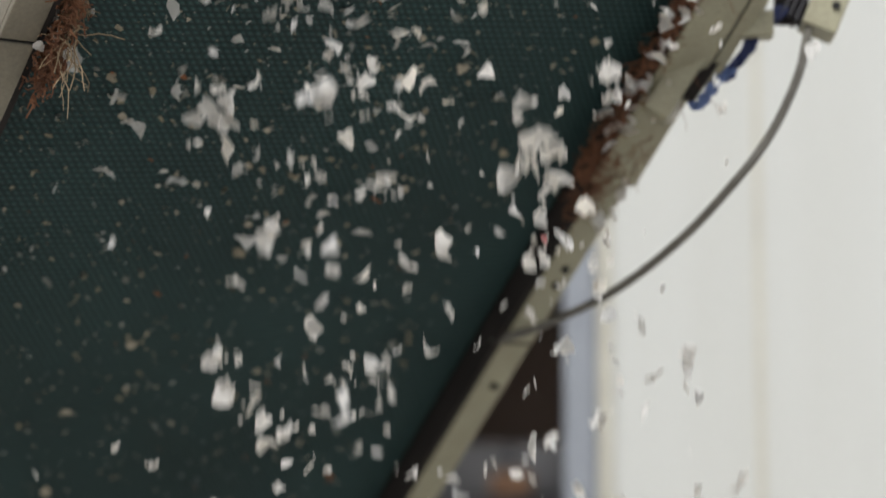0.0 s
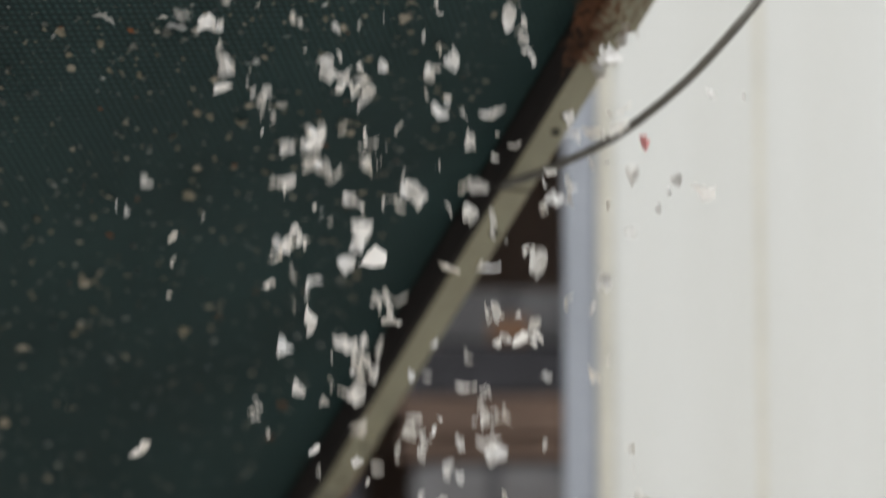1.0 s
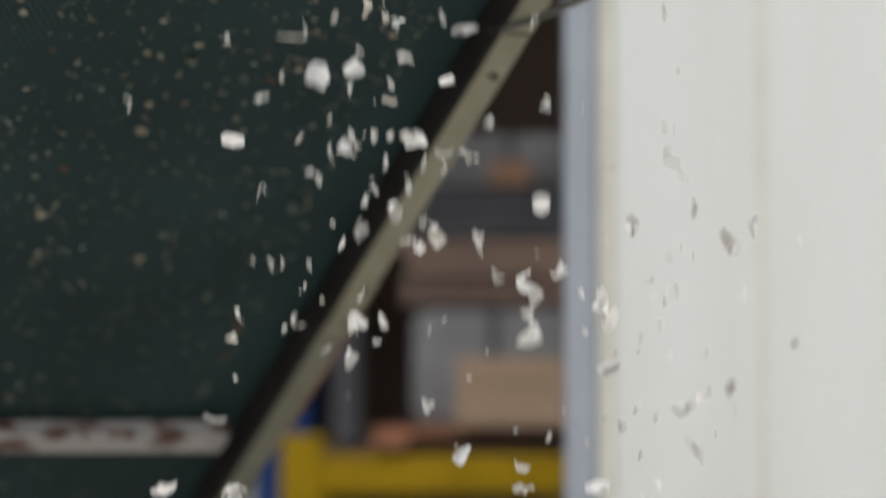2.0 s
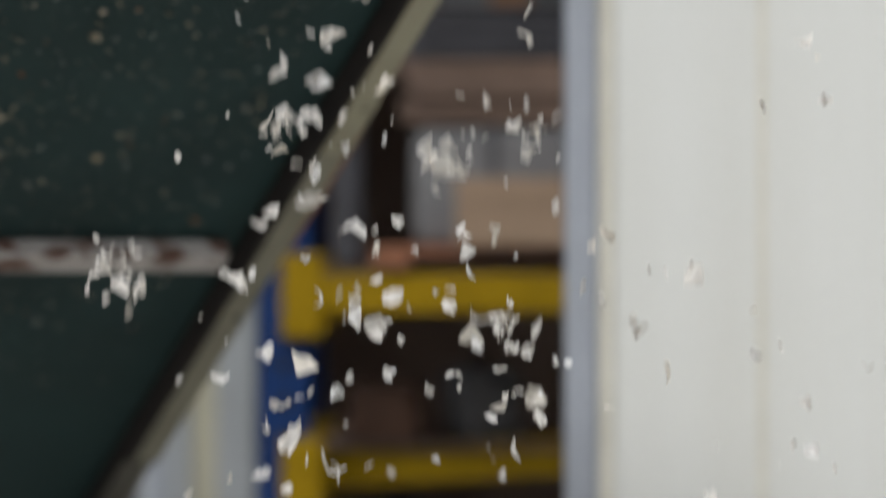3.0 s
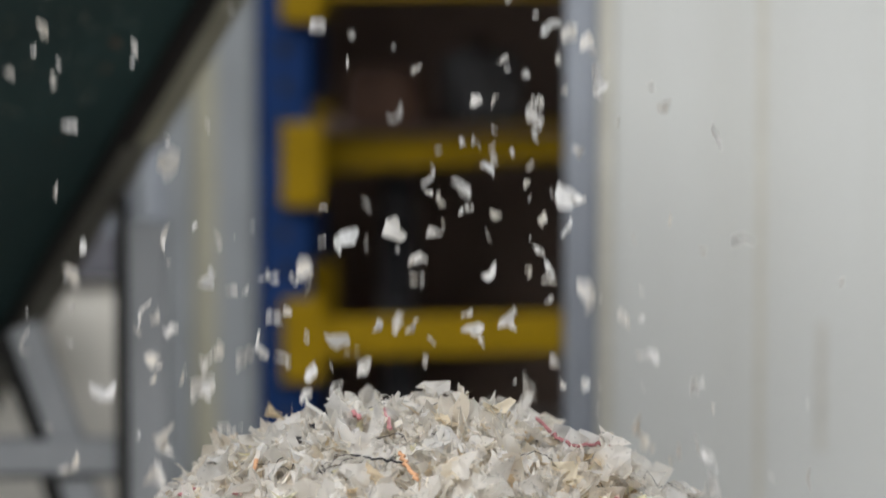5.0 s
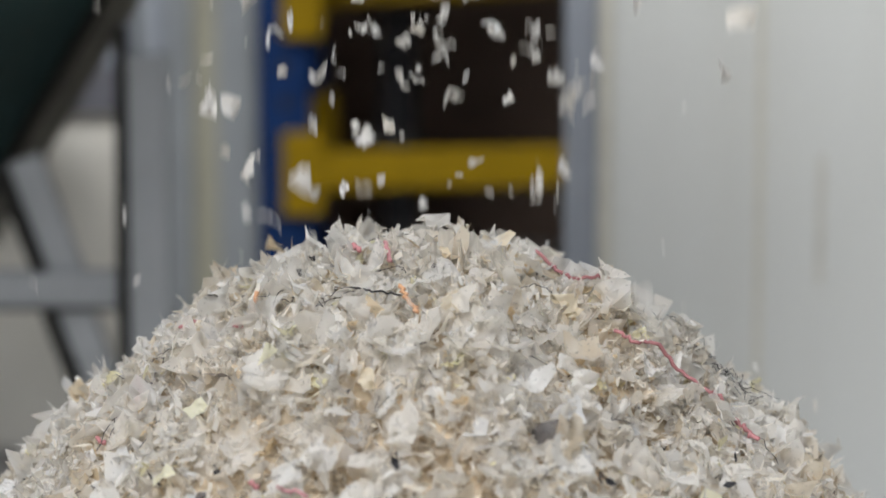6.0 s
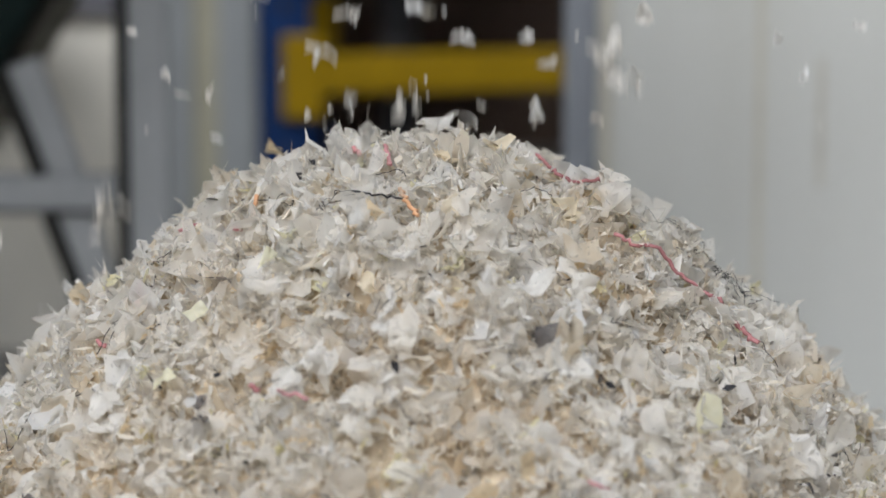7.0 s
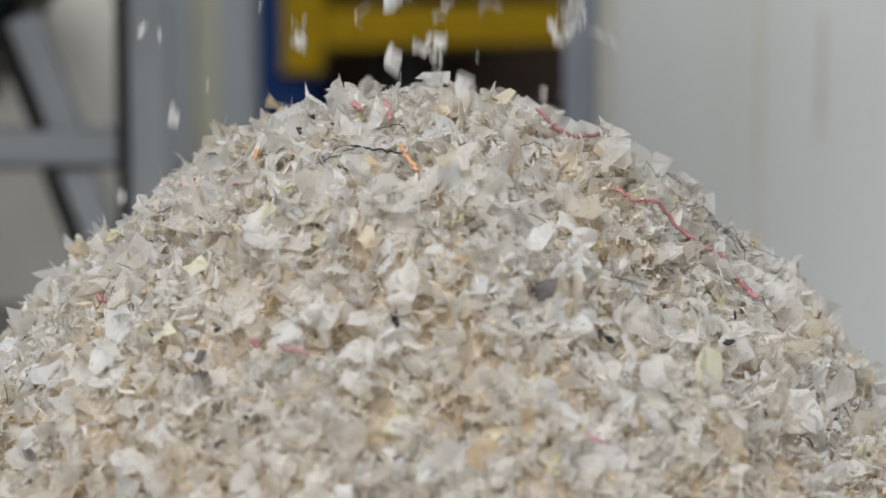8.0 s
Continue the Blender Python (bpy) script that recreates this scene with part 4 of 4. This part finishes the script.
def when(dist, limit):
    lo, hi = 0.0, 6.0
    for _ in range(40):
        mid = (lo + hi) / 2
        lo, hi = (mid, hi) if drop(mid, limit) < dist else (lo, mid)
    return lo


def fall(ob, start, x, y, drift, limit, spin, axis, bury, r):
    """Rows for one falling thing: waiting on the belt, over the edge, down, and into the heap."""
    FALLERS.append((ob, start, x, y, drift, limit, spin, axis, bury, r.uniform(0.3, 0.9), r.uniform(0.10, 0.7)))


def fall_rows(start, x, y, drift, limit, spin, axis, bury, wa, wb):
    rest = on(0.15 + wa * 0.95, UP - 0.15 - wb, 0.285)
    edge = Vector((x, y, TOP))
    end = when(TOP - float(heap_z(x + drift[0] * 0.8, y + drift[1] * 0.8)) + bury, limit)

    def state(tau):
        tau = max(0.0, min(tau, end))
        p = Vector((x + drift[0] * tau, y + drift[1] * tau, TOP - drop(tau, limit)))
        return Matrix.Translation(p) @ Matrix.Rotation(spin * tau, 4, axis)
    rows = []
    if start > 0.7:
        rows += [(0.0, Matrix.Translation(rest)), (start - 0.6, Matrix.Translation(rest))]
    elif start > 0:
        rows += [(0.0, Matrix.Translation(edge.lerp(rest, start / 0.7)))]
    else:
        rows += [(0.0, state(-start))]
    tau = 0.0
    while tau < end + 0.05:
        t = start + min(tau, end)
        if rows[-1][0] + 0.07 < t < 7.95:
            rows.append((t, state(tau)))
        tau += 0.11
    t = start + end
    if rows[-1][0] + 0.04 < t < 7.95:
        rows.append((t, state(end)))
    elif 0 < t < 7.95 and len(rows) > 1:
        rows[-1] = (rows[-1][0], state(end))
    elif t <= 0:
        rows[-1] = (rows[-1][0], state(end))
    rows.append((8.0, state(8.0 - start) if start < 8.0 else Matrix.Translation(edge.lerp(rest, min(1.0, (start - 8.0) / 0.7)))))
    return rows


def clump(n, size, spread, r, name):
    pl = np.clip(r.normal(0, 1, (n, 3)), -1.7, 1.7) * np.array(spread)
    me = flakes_mesh(name, pl, np.clip(r.gamma(4, size / 4, n), size * 0.4, size * 1.7), turns(n, r), r)
    me.materials.append(M_FALL)
    return me


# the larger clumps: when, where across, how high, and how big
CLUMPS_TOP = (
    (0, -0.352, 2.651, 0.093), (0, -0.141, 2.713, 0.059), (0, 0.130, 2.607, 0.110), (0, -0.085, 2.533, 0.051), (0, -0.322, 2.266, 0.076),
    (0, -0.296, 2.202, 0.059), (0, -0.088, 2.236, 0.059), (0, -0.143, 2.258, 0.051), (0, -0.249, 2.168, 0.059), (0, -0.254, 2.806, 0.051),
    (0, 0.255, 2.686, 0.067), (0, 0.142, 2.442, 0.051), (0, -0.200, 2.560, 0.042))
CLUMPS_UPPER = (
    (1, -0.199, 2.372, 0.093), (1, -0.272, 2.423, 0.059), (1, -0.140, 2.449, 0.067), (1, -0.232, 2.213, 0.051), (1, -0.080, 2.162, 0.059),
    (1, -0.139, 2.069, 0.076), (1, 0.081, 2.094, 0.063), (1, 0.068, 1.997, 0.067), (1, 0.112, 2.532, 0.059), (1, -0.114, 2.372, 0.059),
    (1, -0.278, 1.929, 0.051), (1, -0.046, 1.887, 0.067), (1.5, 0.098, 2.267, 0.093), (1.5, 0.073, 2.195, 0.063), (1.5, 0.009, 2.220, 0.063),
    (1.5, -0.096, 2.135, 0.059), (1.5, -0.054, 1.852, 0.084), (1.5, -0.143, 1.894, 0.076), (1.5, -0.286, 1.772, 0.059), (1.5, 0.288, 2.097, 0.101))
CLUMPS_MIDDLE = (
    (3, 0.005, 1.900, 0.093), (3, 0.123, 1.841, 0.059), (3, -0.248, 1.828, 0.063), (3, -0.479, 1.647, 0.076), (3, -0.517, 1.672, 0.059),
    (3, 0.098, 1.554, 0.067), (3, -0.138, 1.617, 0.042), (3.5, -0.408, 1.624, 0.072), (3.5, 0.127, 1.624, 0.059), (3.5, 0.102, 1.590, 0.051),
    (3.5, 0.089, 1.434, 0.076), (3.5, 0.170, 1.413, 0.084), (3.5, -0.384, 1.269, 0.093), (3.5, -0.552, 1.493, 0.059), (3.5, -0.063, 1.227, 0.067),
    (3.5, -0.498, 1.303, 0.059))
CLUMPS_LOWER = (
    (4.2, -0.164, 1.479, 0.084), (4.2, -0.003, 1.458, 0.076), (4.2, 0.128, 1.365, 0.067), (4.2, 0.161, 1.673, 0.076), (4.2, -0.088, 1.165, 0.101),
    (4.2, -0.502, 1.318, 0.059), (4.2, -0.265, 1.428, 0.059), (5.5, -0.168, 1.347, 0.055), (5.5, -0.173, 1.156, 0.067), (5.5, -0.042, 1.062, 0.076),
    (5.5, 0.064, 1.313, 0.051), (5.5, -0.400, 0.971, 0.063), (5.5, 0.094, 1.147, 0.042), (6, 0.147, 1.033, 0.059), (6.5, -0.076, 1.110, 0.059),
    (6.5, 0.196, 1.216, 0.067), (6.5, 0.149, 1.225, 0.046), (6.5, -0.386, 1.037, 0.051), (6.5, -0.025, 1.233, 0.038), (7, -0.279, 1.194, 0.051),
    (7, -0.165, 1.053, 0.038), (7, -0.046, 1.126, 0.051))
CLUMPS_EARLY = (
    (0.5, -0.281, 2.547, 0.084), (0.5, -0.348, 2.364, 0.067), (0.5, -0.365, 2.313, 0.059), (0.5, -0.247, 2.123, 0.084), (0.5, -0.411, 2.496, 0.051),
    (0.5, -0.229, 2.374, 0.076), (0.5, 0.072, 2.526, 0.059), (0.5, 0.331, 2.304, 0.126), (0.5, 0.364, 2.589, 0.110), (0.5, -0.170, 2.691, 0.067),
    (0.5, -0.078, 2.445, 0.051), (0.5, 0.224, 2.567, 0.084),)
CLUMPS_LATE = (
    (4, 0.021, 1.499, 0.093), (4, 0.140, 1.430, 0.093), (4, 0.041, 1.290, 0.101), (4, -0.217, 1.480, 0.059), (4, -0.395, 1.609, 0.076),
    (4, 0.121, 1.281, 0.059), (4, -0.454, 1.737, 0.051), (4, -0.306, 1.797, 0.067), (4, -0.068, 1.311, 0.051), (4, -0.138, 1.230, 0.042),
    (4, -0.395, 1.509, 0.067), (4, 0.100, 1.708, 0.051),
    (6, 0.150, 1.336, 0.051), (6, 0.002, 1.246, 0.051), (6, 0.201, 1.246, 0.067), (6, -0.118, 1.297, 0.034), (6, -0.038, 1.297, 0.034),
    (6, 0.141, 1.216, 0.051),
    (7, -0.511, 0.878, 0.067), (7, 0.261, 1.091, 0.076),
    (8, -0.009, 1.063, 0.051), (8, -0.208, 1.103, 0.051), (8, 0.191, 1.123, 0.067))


def falling():
    r = np.random.default_rng(77)
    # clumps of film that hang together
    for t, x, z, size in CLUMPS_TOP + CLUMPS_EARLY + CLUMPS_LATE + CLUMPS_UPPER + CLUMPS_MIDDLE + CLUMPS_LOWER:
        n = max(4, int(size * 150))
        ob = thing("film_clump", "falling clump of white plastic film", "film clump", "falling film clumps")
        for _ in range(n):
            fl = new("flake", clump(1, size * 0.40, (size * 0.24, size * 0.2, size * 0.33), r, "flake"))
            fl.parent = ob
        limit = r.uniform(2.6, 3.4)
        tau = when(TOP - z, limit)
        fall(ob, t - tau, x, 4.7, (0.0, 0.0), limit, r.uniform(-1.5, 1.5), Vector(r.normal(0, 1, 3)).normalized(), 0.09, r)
    # single flakes
    shapes = [clump(1, 0.038, (0, 0, 0), r, "film_flake") for _ in range(24)]
    for k in range(290):
        ob = new("film_flake", shapes[k % 24])
        tagged(ob, "falling flake of white plastic film", "film flake", "falling film flakes")
        u = r.normal(0, 0.20)
        fall(ob, -1.1 + 9.0 * k / 290 + r.uniform(-0.03, 0.03), u - 0.02, 4.62 + 0.3 * u + r.normal(0, 0.1),
             (r.normal(0, 0.12), r.normal(0.04, 0.05)), r.uniform(1.7, 2.8), r.uniform(-7, 7), Vector(r.normal(0, 1, 3)).normalized(), 0.10, r)
    # showers of small flakes
    for k in range(370):
        sx = r.uniform(0.05, 0.14)
        ob = new("flake_shower", clump(13, 0.028, (sx, 0.09, 0.13), r, "flake_shower"))
        tagged(ob, "loose shower of small white film flakes", "film flakes", kind="stuff")
        u = r.normal(0, 0.21)
        fall(ob, (-1.1 + 9.0 * k / 310 if k < 310 else 2.9 + 1.0 * (k - 310) / 60) + r.uniform(-0.03, 0.03), u - 0.02, 4.62 + 0.3 * u + r.normal(0, 0.1),
             (r.normal(0, 0.12), r.normal(0.04, 0.05)), r.uniform(1.9, 2.9), r.uniform(-1.6, 1.6), Vector((r.normal(), r.normal(), r.normal())).normalized(), 0.42, r)


falling()


def motions():
    for run in RUNNING:
        walk(run, [(0.5 * k, pose(0, -BELT_SPEED * 0.5 * k, 0)) for k in range(17)])
    for ob, *how in FALLERS:
        walk(ob, fall_rows(*how))


motions()
